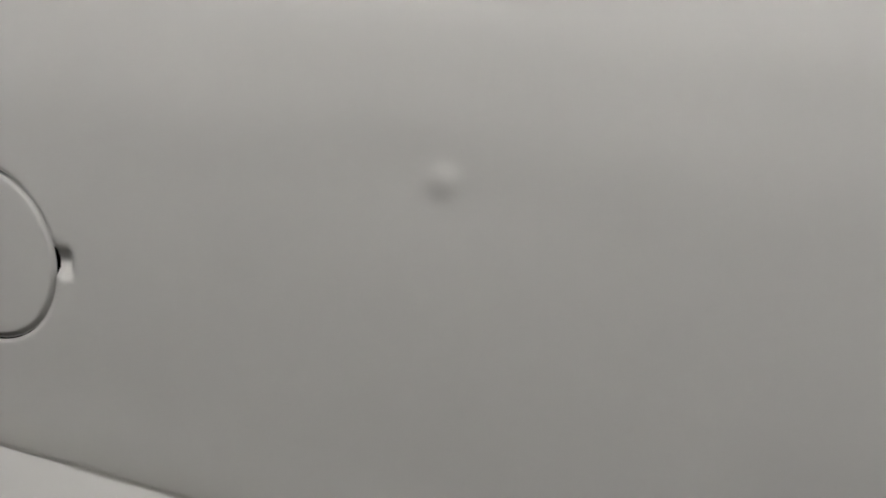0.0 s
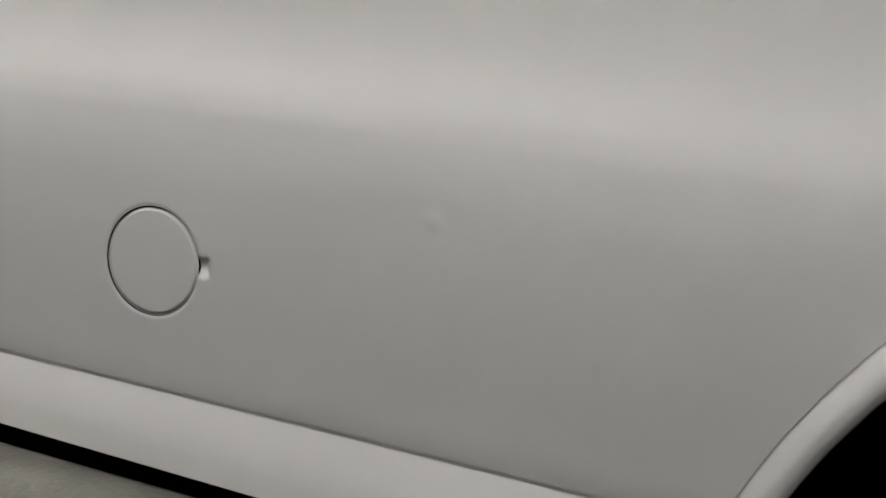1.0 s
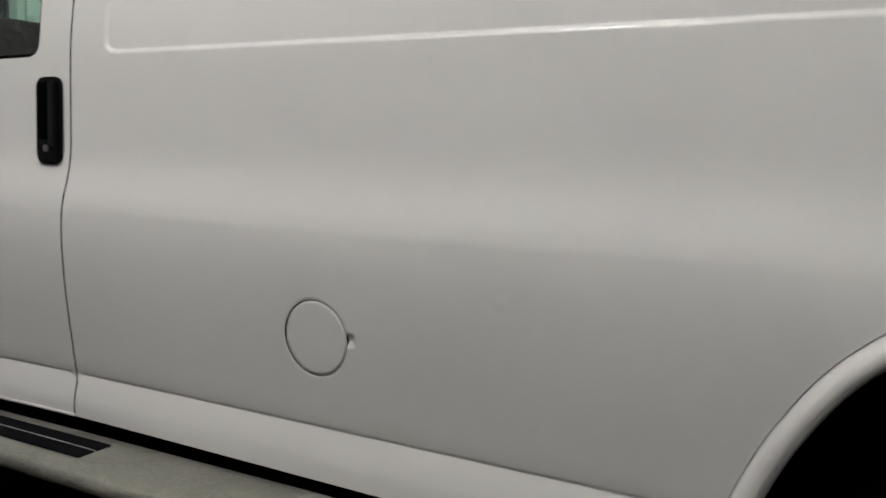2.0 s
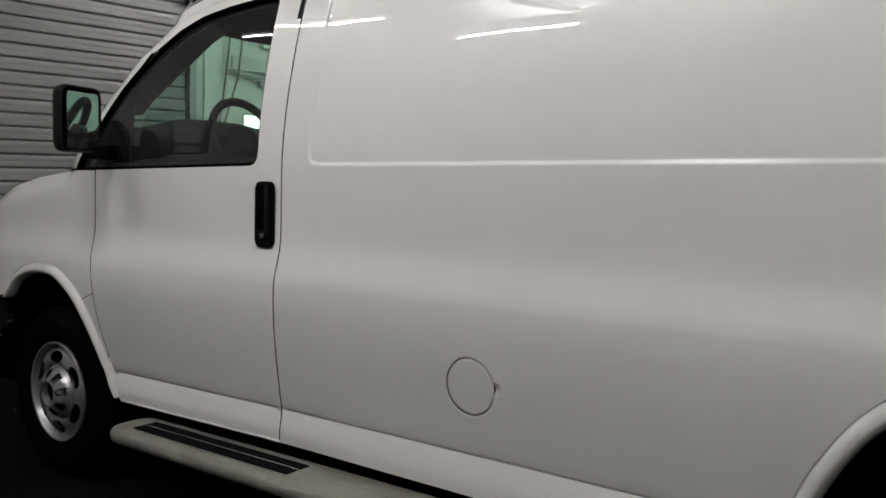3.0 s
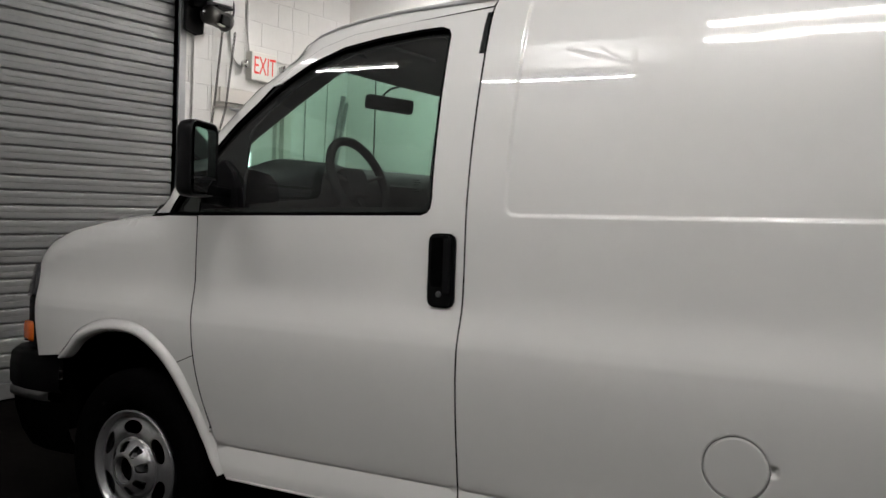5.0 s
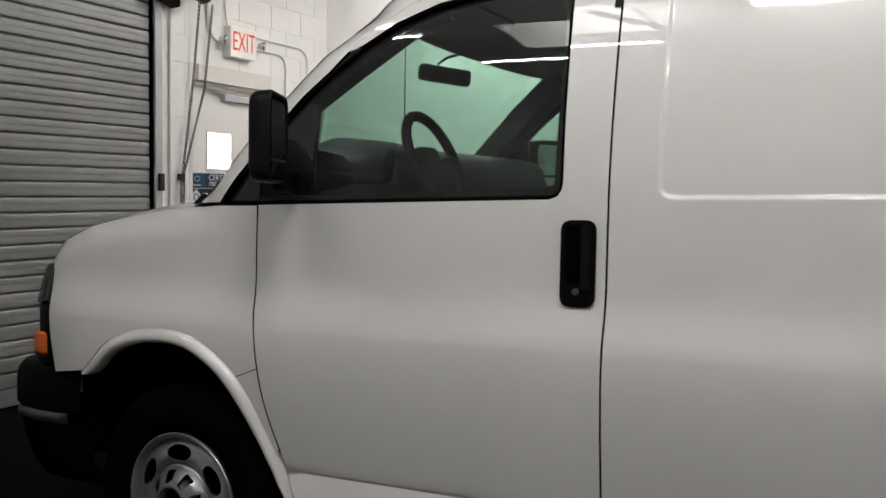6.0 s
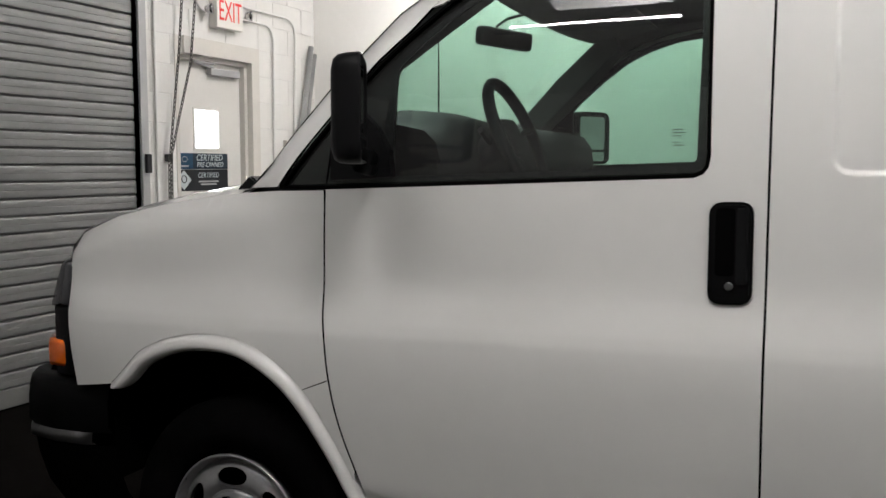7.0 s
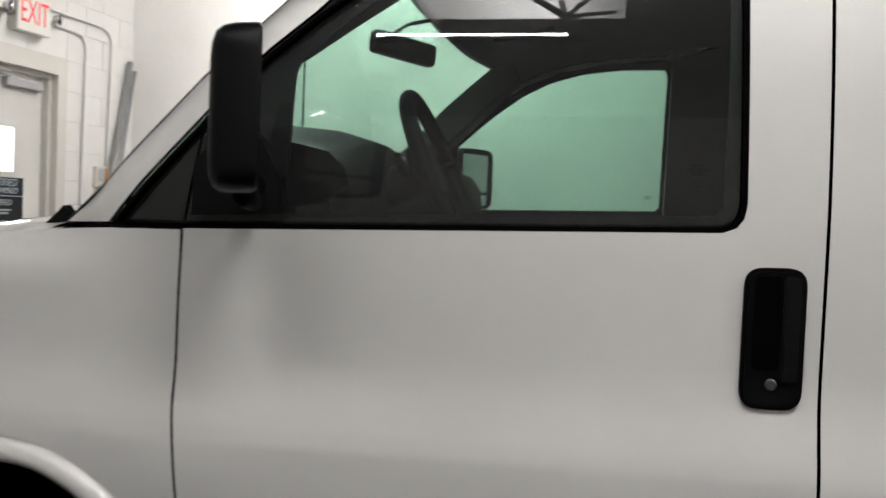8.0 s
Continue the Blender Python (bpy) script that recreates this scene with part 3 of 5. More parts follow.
def slopes(table):
    p = np.array(table)
    h, d = np.diff(p[:, 0]), np.diff(p[:, 1]) / np.diff(p[:, 0])
    m = np.zeros(len(p))
    m[0], m[-1] = d[0], d[-1]
    for i in range(1, len(p) - 1):
        if d[i - 1] * d[i] > 0:
            w1, w2 = 2 * h[i] + h[i - 1], h[i] + 2 * h[i - 1]
            m[i] = (w1 + w2) / (w1 / d[i - 1] + w2 / d[i])
    return p[:, 0], p[:, 1], m


SECTION_C, PLAN_C = slopes(SECTION), slopes(PLAN)


def along(curve, v):
    """A monotone cubic through a table."""
    x, y, m = curve
    v = np.clip(v, x[0], x[-1])
    i = np.clip(np.searchsorted(x, v) - 1, 0, len(x) - 2)
    h = x[i + 1] - x[i]
    t = (v - x[i]) / h
    return (1 + 2 * t) * (1 - t) ** 2 * y[i] + t * (1 - t) ** 2 * h * m[i] + t * t * (3 - 2 * t) * y[i + 1] + t * t * (t - 1) * h * m[i + 1]


def ease(v, a, b):
    t = np.clip((v - a) / (b - a), 0, 1)
    return t * t * (3 - 2 * t)


def skin(x, z):
    """The left side's depth at a place along and up the van."""
    y = along(SECTION_C, z) + along(PLAN_C, x)
    # pressed-in cargo panel with a rounded border, and the two upright ribs behind it
    qx, qz = 1.553 - x, 1.3695 - z
    border = np.hypot(np.maximum(qx, 0), np.maximum(qz, 0)) + np.minimum(np.maximum(qx, qz), 0) - 0.035
    inset = (1 - ease(border, -0.006, 0.007)) * (1 - ease(z, 1.955, 1.978)) * (1 - ease(x, 4.45, 4.48))
    ribs = np.exp(-((x - 2.876) / 0.006) ** 2) + np.exp(-((x - 2.986) / 0.006) ** 2)
    y = y + 0.007 * inset * (1 - 0.11 * np.clip(ribs, 0, 1))
    # a shallow dent, the thumb recess beside the filler, and a slight waviness of the sheet metal
    y = y - 0.0026 * np.exp(-((x - 2.648) / 0.014) ** 2 - ((z - 0.838) / 0.012) ** 2) + 0.0014 * np.exp(-((x - 2.640) / 0.07) ** 2 - ((z - 0.838) / 0.03) ** 2)
    y = y + 0.008 * np.exp(-((x - 2.296) / 0.0115) ** 4 - ((z - 0.720) / 0.012) ** 4)
    y = y + 0.0002 * np.sin(x * 7.3 + 2.1 * z) * np.sin(z * 9.1 + 0.6) + 0.00008 * np.sin(x * 19 + 1) * np.sin(z * 23)
    y = y + 0.0016 * np.exp(-((np.hypot(x - 2.205, z - 0.713) - 0.0838) / 0.0028) ** 2)
    # the windshield pillar turns in towards the glass, the fender over to the hood
    turn = np.clip(1 - (x - np.interp(z, [1.33, 1.452, 1.596, 1.76, 1.90], [0.045, 0.175, 0.31, 0.48, 0.70])) / 0.075, 0, 1.2)
    y = y + 0.042 * turn ** 2 * ease(z, 1.325, 1.37) * (1 - ease(z, 1.85, 1.93))
    roll = np.clip((z - (HOOD_EDGE(x) - 0.10)) / 0.10, 0, 1) * (1 - ease(x, 0.02, 0.25))
    return y + 0.055 * roll ** 2.2


def HOOD_EDGE(x):
    return np.interp(x, [-0.695, -0.605, -0.44, -0.25, -0.06, 0.04, 0.155, 0.31], [1.115, 1.188, 1.244, 1.280, 1.302, 1.309, 1.313, 1.313])


def skin_normal(x, z):
    e = 0.0015
    dx, dz = (skin(x + e, z) - skin(x - e, z)) / (2 * e), (skin(x, z + e) - skin(x, z - e)) / (2 * e)
    n = np.stack([dx, -np.ones_like(dx), dz], -1)
    return n / np.linalg.norm(n, axis=-1)[..., None]


ROWS = sorted(set(np.round(np.r_[np.arange(0.30, 2.04, 0.03), np.arange(0.486, 0.526, 0.003), np.arange(0.92, 1.08, 0.015), np.arange(1.305, 1.36, 0.004), np.arange(0.695, 0.755, 0.005), np.arange(0.80, 0.875, 0.005), np.arange(1.85, 2.02, 0.012)], 4)))
COLUMNS = sorted(set(np.round(np.r_[np.arange(-0.69, 4.96, 0.05), np.arange(-0.69, -0.44, 0.02), np.arange(1.495, 1.54, 0.006), np.arange(2.860, 2.893, 0.003), np.arange(2.970, 3.003, 0.003), np.arange(2.275, 2.325, 0.005), np.arange(2.60, 2.70, 0.005), np.arange(4.7, 4.95, 0.02)], 4)))


def inside(poly, x, z):
    p = np.array(poly)
    a, b = p, np.roll(p, -1, 0)
    hit = np.zeros(x.shape, bool)
    for (x0, z0), (x1, z1) in zip(a, b):
        if z0 != z1:
            hit ^= ((z0 > z) != (z1 > z)) & (x < (x1 - x0) * (z - z0) / (z1 - z0) + x0)
    return hit


def clearance(poly, x, z):
    p = np.array(poly)
    best = np.full(x.shape, 9.0)
    for (x0, z0), (x1, z1) in zip(p, np.roll(p, -1, 0)):
        dx, dz = x1 - x0, z1 - z0
        t = np.clip(((x - x0) * dx + (z - z0) * dz) / (dx * dx + dz * dz + 1e-12), 0, 1)
        best = np.minimum(best, np.hypot(x - x0 - t * dx, z - z0 - t * dz))
    return best


def dense(poly, step=0.03):
    out = []
    for a, b in zip(poly, list(poly[1:]) + [poly[0]]):
        n = max(1, int(math.hypot(b[0] - a[0], b[1] - a[1]) / step))
        out += [(a[0] + (b[0] - a[0]) * k / n, a[1] + (b[1] - a[1]) * k / n) for k in range(n)]
    return out


def sheet(name, outline, mat, parent, holes=(), offset=0.0, fold=0.014, right=False, label="", side=None, normal=None, extra=(), grid=None):
    """A sheet-metal panel on the van's flank: an outline along and up, laid on the flank's curved skin, its edges folded in."""
    from mathutils.geometry import delaunay_2d_cdt
    side, normal = side or skin, normal or skin_normal
    near = 0.0015 if len(extra) else 0.007 if grid is None else 0.003
    loops = [dense(outline)] + [dense(h, 0.012) for h in holes]
    gx, gz = np.meshgrid(COLUMNS, ROWS) if grid is None else np.array(grid).T
    gx, gz = gx.ravel(), gz.ravel()
    if len(extra):
        ex = np.array(extra)
        far = np.array([np.hypot(ex[:, 0] - a, ex[:, 1] - b).min() > 0.004 if abs(a - ex[:, 0].mean()) < 0.2 and abs(b - ex[:, 1].mean()) < 0.2 else True for a, b in zip(gx, gz)])
        gx, gz = np.r_[gx[far], ex[:, 0]], np.r_[gz[far], ex[:, 1]]
    keep = inside(loops[0], gx, gz) & (clearance(loops[0], gx, gz) > near)
    for h in loops[1:]:
        keep &= ~inside(h, gx, gz) & (clearance(h, gx, gz) > near)
    pts, edges, faces = [], [], []
    for l in loops:
        s = len(pts)
        pts += [Vector(p) for p in l]
        edges += [(s + i, s + (i + 1) % len(l)) for i in range(len(l))]
    border = len(pts)
    pts += [Vector((float(a), float(b))) for a, b in zip(gx[keep], gz[keep])]
    v, e, f, *_ = delaunay_2d_cdt(pts, edges, [], 0, 1e-6)
    xy = np.array([(p.x, p.y) for p in v])
    tri = np.array([t for t in f if len(t) == 3])
    c = xy[tri].mean(1)
    ok = inside(loops[0], c[:, 0], c[:, 1])
    for h in loops[1:]:
        ok &= ~inside(h, c[:, 0], c[:, 1])
    tri = tri[ok]
    y = side(xy[:, 0], xy[:, 1]) + offset
    nrm = normal(xy[:, 0], xy[:, 1])
    flip = -1 if right else 1
    co = [(p[0], WIDTH - q if right else q, p[1]) for p, q in zip(xy, y)]
    norms = [(n[0], flip * n[1], n[2]) for n in nrm]
    polys = []
    for a, b, d in tri:
        cross = (xy[b] - xy[a])[0] * (xy[d] - xy[a])[1] - (xy[b] - xy[a])[1] * (xy[d] - xy[a])[0]
        t = (a, b, d) if cross > 0 else (a, d, b)
        polys.append(tuple(int(i) for i in (t if not right else t[::-1])))
    # the folded edge
    count = {}
    for t in polys:
        for i, j in ((t[0], t[1]), (t[1], t[2]), (t[2], t[0])):
            count[(i, j)] = 1
    rim = [k for k in count if (k[1], k[0]) not in count]
    top, low = {}, {}
    for i in {i for k in rim for i in k}:
        top[i], low[i] = len(co), len(co) + 1
        p = co[i]
        co += [p, (p[0], p[1] + flip * fold, p[2])]
        norms += [(0, 0, 0), (0, 0, 0)]
    for i, j in rim:
        polys.append((top[j], top[i], low[i], low[j]))
        a, b = np.array(co[i]), np.array(co[j])
        n = np.cross(b - a, (0, flip, 0))
        n = n / (np.linalg.norm(n) + 1e-9)
        for k in (top[i], low[i], top[j], low[j]):
            norms[k] = tuple(np.array(norms[k]) + n)
    me = bpy.data.meshes.new(name)
    me.from_pydata(co, [], polys)
    me.materials.append(mat)
    for p in me.polygons:
        p.use_smooth = True
    me.normals_split_custom_set_from_vertices([Vector(n).normalized() for n in norms])
    ob = new(name, me)
    ob.parent = parent
    return tagged(ob, label)


ARCH = smooth_line([(-0.415, 0.746), (-0.362, 0.790), (-0.290, 0.853), (-0.185, 0.896), (-0.07, 0.912), (0.055, 0.900), (0.160, 0.850), (0.238, 0.782), (0.300, 0.690), (0.358, 0.575), (0.408, 0.465), (0.436, 0.405)], 4)
REAR_ARCH = smooth_line([(-0.475, 0.385), (-0.455, 0.465), (-0.415, 0.580), (-0.36, 0.690), (-0.28, 0.800), (-0.17, 0.880), (0.0, 0.922), (0.17, 0.880), (0.28, 0.800), (0.36, 0.690), (0.415, 0.580), (0.455, 0.465), (0.475, 0.385)], 4)
REAR_ARCH = [(x + REAR_AXLE, z) for x, z in REAR_ARCH]
SHUT = smooth_line([(0.308, 1.312), (0.304, 1.16), (0.306, 1.02), (0.316, 0.944), (0.328, 0.826), (0.345, 0.728), (0.368, 0.644), (0.398, 0.556), (0.424, 0.472), (0.468, 0.399)], 4)
PILLAR = [(0.158, 1.318), (0.222, 1.394), (0.300, 1.478), (0.370, 1.554), (0.445, 1.632), (0.530, 1.702), (0.630, 1.776), (0.735, 1.836), (0.86, 1.880), (1.00, 1.902), (1.15, 1.915), (1.222, 1.917), (1.250, 1.908), (1.262, 1.888)]
APERTURE = PILLAR + [(1.265, 1.70), (1.271, 1.375), (1.267, 1.352), (1.256, 1.337), (1.235, 1.329), (0.308, 1.315)]
RAIL = [(0.045, 1.322), (0.105, 1.384), (0.175, 1.450), (0.236, 1.510), (0.310, 1.594), (0.395, 1.680), (0.480, 1.757), (0.565, 1.824), (0.660, 1.883), (0.735, 1.917), (0.83, 1.948), (0.93, 1.967), (1.06, 1.982), (1.393, 1.996)]
HEADER = [(0.585, 1.762), (0.645, 1.810), (0.765, 1.884), (0.89, 1.920), (1.10, 1.942), (1.389, 1.964)]
GAP = 0.0026


def circle(x, z, r, n=48):
    return [(x + r * math.cos(2 * math.pi * k / n), z + r * math.sin(2 * math.pi * k / n)) for k in range(n)]


def outward(arch, d):
    """An arch line moved out from its opening."""
    out = []
    for i, (x, z) in enumerate(arch):
        t = (Vector(arch[min(len(arch) - 1, i + 1)]) - Vector(arch[max(0, i - 1)])).normalized()
        n = Vector((-t.y, t.x))
        if n.y < 0 and abs(n.y) > 0.2:
            n = -n
        out.append((x + n.x * d, z + n.y * d))
    return out


def lip(arch, right, van):
    """The rolled wheel-arch flare: a rounded band along the arch, standing off the flank."""
    rows = []
    for i, (x, z) in enumerate(arch):
        a, b = Vector(arch[max(0, i - 1)]), Vector(arch[min(len(arch) - 1, i + 1)])
        t = (b - a).normalized()
        n = Vector((-t.y, t.x))
        if n.y < 0 and abs(n.y) > 0.2:
            n = -n
        row = []
        slim = 1 - 0.3 * float(ease(0.80, z, z + 0.25)) if abs(x - REAR_AXLE) > 1 and x > 0 else 1.0
        end = float(0.25 + 0.75 * ease(z, 0.40, 0.50)) if x > -0.2 else float(0.75 + 0.25 * ease(z, 0.745, 0.81))
        for o, d in ((0.0135, 0.020), (0.0132, 0.0030), (0.0100, 0.0022), (0.0040, -0.0070), (-0.008, -0.017), (-0.020, -0.019), (-0.030, -0.014), (-0.036, 0.0), (-0.038, 0.012), (-0.038, 0.022)):
            o = o * slim * end if o < 0 else o
            d = d * end if d < 0 else d
            px, pz = x + n.x * o, z + n.y * o
            y = float(skin(np.array([x + n.x * 0.010]), np.array([z + n.y * 0.010]))[0]) + d
            row.append((px, WIDTH - y if right else y, max(pz, 0.745) if x < -0.2 else pz))
        rows.append(row)
    return part("wheel_arch_flare", loft(rows), PAINT, van, smooth=True)


def wheel(x, right, van):
    s = -1 if right else 1
    y = WIDTH + 0.025 if right else -0.025
    z = 0.366
    w = new("wheel")
    w.parent = van
    x -= SKEW * y
    w.matrix_basis = Matrix.Translation((x, y, z)) @ Matrix.Diagonal((1, s, 1, 1)) if not right else Matrix.Translation((x, y, z)) @ Matrix.Rotation(math.pi, 4, "Z")
    part("tyre", lathe([(0.222, 0.02), (0.235, 0.0), (0.28, -0.012), (0.33, -0.006), (0.354, 0.012), (0.366, 0.035), (0.366, 0.20), (0.350, 0.235), (0.28, 0.25), (0.222, 0.23)], 72), RUBBER, w, "black all-season tyre", smooth=True)
    rim = part("rim", lathe([(0.219, 0.24), (0.205, 0.22), (0.198, 0.05), (0.204, 0.024), (0.214, 0.014), (0.2165, 0.004), (0.213, -0.003), (0.207, 0.001), (0.203, 0.016), (0.197, 0.026)], 72), STEEL, w, "bare steel rim", smooth=True)
    # the pressed disc with five oval holes, its dished shape given by the radius
    dish = [(0.050, 0.030), (0.095, 0.030), (0.108, 0.022), (0.122, 0.006), (0.140, 0.000), (0.160, 0.004), (0.180, 0.014), (0.192, 0.024), (0.205, 0.030)]
    curve = slopes(dish)
    disc_side = lambda x, z: along(curve, np.hypot(x, z))
    ovals = []
    for k in range(6):
        q = radians(92 + 60 * k)
        ovals.append([(math.cos(q) * (0.152 + 0.025 * math.cos(a)) - math.sin(q) * 0.050 * math.sin(a), math.sin(q) * (0.152 + 0.025 * math.cos(a)) + math.cos(q) * 0.050 * math.sin(a)) for a in [2 * math.pi * j / 24 for j in range(24)]])
    grid = [(r * math.cos(2 * math.pi * j / 64), r * math.sin(2 * math.pi * j / 64)) for r in (0.112, 0.120, 0.130, 0.140, 0.150, 0.160, 0.170, 0.180, 0.188) for j in range(64)]
    sheet("disc", circle(0, 0, 0.198, 64), STEEL, w, ovals + [circle(0, 0, 0.106, 48)], fold=0.005, label="pressed steel wheel disc", side=disc_side, normal=slope_normal(disc_side), grid=grid)
    # black discs stand for the shade behind the wheel and hub openings
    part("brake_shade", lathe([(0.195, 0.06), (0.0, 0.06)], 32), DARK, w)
    part("hub_plate", lathe([(0.112, 0.034), (0.104, 0.030), (0.055, 0.028)], 40), DARK, w, "hub plate coloured as the shade in the recess", smooth=True)
    part("hub_sleeve", lathe([(0.068, 0.020), (0.064, -0.034), (0.060, -0.042), (0.052, -0.044), (0.049, -0.034), (0.048, 0.0)], 40), STEEL, w, "bright hub sleeve", smooth=True)
    part("hub_centre", lathe([(0.047, -0.012), (0.030, -0.010), (0.0, -0.008)], 24), DARK, w, smooth=True)
    part("hub_ring", lathe([(0.116, 0.020), (0.113, 0.008), (0.106, 0.004)], 48), STEEL, w, smooth=True)
    # domed cover: eight rounded openings over the lug nuts
    dome = slopes([(0.050, -0.044), (0.062, -0.041), (0.075, -0.034), (0.090, -0.022), (0.102, -0.006), (0.110, 0.012)])
    dome_side = lambda x, z: along(dome, np.hypot(x, z))
    slots = []
    for k in range(8):
        q = 2 * math.pi * k / 8 + 0.2
        o = rounded([(0.063, -0.0130), (0.099, -0.0195), (0.099, 0.0195), (0.063, 0.0130)], 0.008, 3)
        slots.append([(math.cos(q) * r - math.sin(q) * t, math.sin(q) * r + math.cos(q) * t) for r, t in o])
        part("lug_nut", lathe([(0.011, 0.018), (0.0105, -0.002), (0.007, -0.008), (0.0, -0.009)], 6, m=Matrix.Translation((0.083 * math.cos(q), 0, 0.083 * math.sin(q)))), BLACKSTEEL, w)
    grid = [(r * math.cos(2 * math.pi * j / 64), r * math.sin(2 * math.pi * j / 64)) for r in (0.054, 0.058, 0.062, 0.070, 0.082, 0.094, 0.100, 0.104, 0.107) for j in range(64)]
    sheet("hub_cover", circle(0, 0, 0.110, 64), STEEL, w, slots + [circle(0, 0, 0.0505, 40)], fold=0.012, label="bright domed hub cover with eight openings", side=dome_side, normal=slope_normal(dome_side), grid=grid)
    return w


def door_handle(right, van):
    s = -1 if right else 1
    y0 = WIDTH - float(skin(np.array([1.325]), np.array([1.16]))[0]) if right else float(skin(np.array([1.325]), np.array([1.16]))[0])
    o = rounded([(1.271, 1.055), (1.364, 1.055), (1.364, 1.277), (1.271, 1.277)], 0.030, 6)
    m = Matrix.Translation((0, y0 + s * 0.004, 0)) @ Matrix.Diagonal((1, -s, 1, 1))
    h = part("door_handle", plate(o, 0.020, m, 0.006), BUMPERBLACK, van, "black plastic pull handle", smooth=False)
    # flat dark plate stands for the shaded finger recess
    cup = rounded([(1.286, 1.118), (1.326, 1.118), (1.326, 1.264), (1.286, 1.264)], 0.010, 4)
    part("cup", plate(cup, 0.001, Matrix.Translation((0, y0 - s * 0.0163, 0)) @ Matrix.Diagonal((1, -s, 1, 1))), DARK, h, "dark plate painted as the shade of a finger recess")
    part("grip", plate(rounded([(1.329, 1.10), (1.354, 1.10), (1.354, 1.264), (1.329, 1.264)], 0.008, 4), 0.010, Matrix.Translation((0, y0 - s * 0.014, 0)) @ Matrix.Diagonal((1, -s, 1, 1)), 0.003), TRIM, h)
    part("key_cylinder", lathe([(0.009, 0.0), (0.009, -0.004), (0.006, -0.0045), (0.0, -0.003)], 20, m=Matrix.Translation((1.316, y0 - s * 0.016, 1.096)) @ Matrix.Diagonal((1, s, 1, 1))), DULLMETAL, h, "metal key cylinder", smooth=True)
    return h


def side_mirror(right, van):
    s = -1 if right else 1
    k = Matrix.Translation((0, WIDTH, 0.012)) @ Matrix.Diagonal((1, -1, 1, 1)) if right else Matrix.Translation((0, 0, 0.010))
    h = new("side_mirror")
    h.parent = van
    tagged(h, "tall black plastic door mirror")
    # housing: a rounded shell, open at the back where the glass sits
    rows = []
    for x, g in ((0.458, 0.66), (0.460, 0.80), (0.466, 0.92), (0.478, 0.98), (0.498, 1.0), (0.532, 1.0), (0.538, 0.97), (0.536, 0.94), (0.527, 0.91)):
        hw, hh = 0.112 * g, 0.122 * g
        o = rounded([(-0.204 - hw, 1.483 - hh), (-0.204 + hw, 1.483 - hh), (-0.204 + hw, 1.483 + hh), (-0.204 - hw, 1.483 + hh)], 0.042 * g, 6)
        rows.append([k @ Vector((x - 0.014 - 0.44 * (y + 0.212), y, z + 0.005)) for y, z in o])
    bm = loft(rows, close=True)
    bm.faces.new([v for v in bm.verts][:len(rows[0])])
    bmesh.ops.recalc_face_normals(bm, faces=bm.faces)
    part("housing", bm, TRIM, h, smooth=True)
    for name, z0, z1 in (("upper_glass", 1.430, 1.582), ("lower_glass", 1.376, 1.420)):
        o = rounded([(-0.284, z0), (-0.108, z0), (-0.108, z1), (-0.284, z1)], 0.018, 5)
        bm = bmesh.new()
        f = bm.faces.new([bm.verts.new(k @ Vector((0.515 - 0.44 * (y + 0.212), y, z + 0.005))) for y, z in o])
        made = bmesh.ops.extrude_face_region(bm, geom=[f])
        bmesh.ops.translate(bm, vec=(0.004, 0, 0), verts=[v for v in made["geom"] if isinstance(v, bmesh.types.BMVert)])
        bmesh.ops.recalc_face_normals(bm, faces=bm.faces)
        part(name, bm, MIRROR, h, "mirror glass")
    bm = sweep([(0.515 + 0.032, -0.286, 1.427), (0.515 - 0.046, -0.108, 1.427)], 0.006, 6)
    bmesh.ops.transform(bm, matrix=k, verts=bm.verts)
    part("divider", bm, TRIM, h)
    for z, r in ((1.392, 0.017), (1.366, 0.015)):
        pts = [(0.485, -0.17, z), (0.46, -0.08, z - 0.008), (0.44, 0.015, z - 0.012)]
        part("arm", sweep([k @ Vector(p) for p in pts], r, 12, flat=1.25), BUMPERBLACK, h, smooth=True)
    o = [(0.325, 1.328), (0.50, 1.334), (0.49, 1.40), (0.455, 1.46), (0.41, 1.50), (0.325, 1.43)]
    bm = bmesh.new()
    f = bm.faces.new([bm.verts.new(k @ Vector((x, float(skin(np.array([x]), np.array([z]))[0]) - 0.003, z))) for x, z in o])
    made = bmesh.ops.extrude_face_region(bm, geom=[f])
    bmesh.ops.translate(bm, vec=(0, s * 0.03, 0), verts=[v for v in made["geom"] if isinstance(v, bmesh.types.BMVert)])
    bmesh.ops.recalc_face_normals(bm, faces=bm.faces)
    part("sail_panel", bm, TRIM, h)
    return h


def shrink(points, d):
    """An outline moved inward by d."""
    n, out = len(points), []
    area = sum(points[i][0] * points[(i + 1) % n][1] - points[(i + 1) % n][0] * points[i][1] for i in range(n))
    for i in range(n):
        a, p, b = (Vector(points[j % n]) for j in (i - 1, i, i + 1))
        u, w = (p - a).normalized(), (b - p).normalized()
        k = (Vector((-u.y, u.x)) + Vector((-w.y, w.x)))
        k = k.normalized() / max(0.5, k.length / 2)
        out.append(tuple(p + k * (d if area > 0 else -d)))
    return out


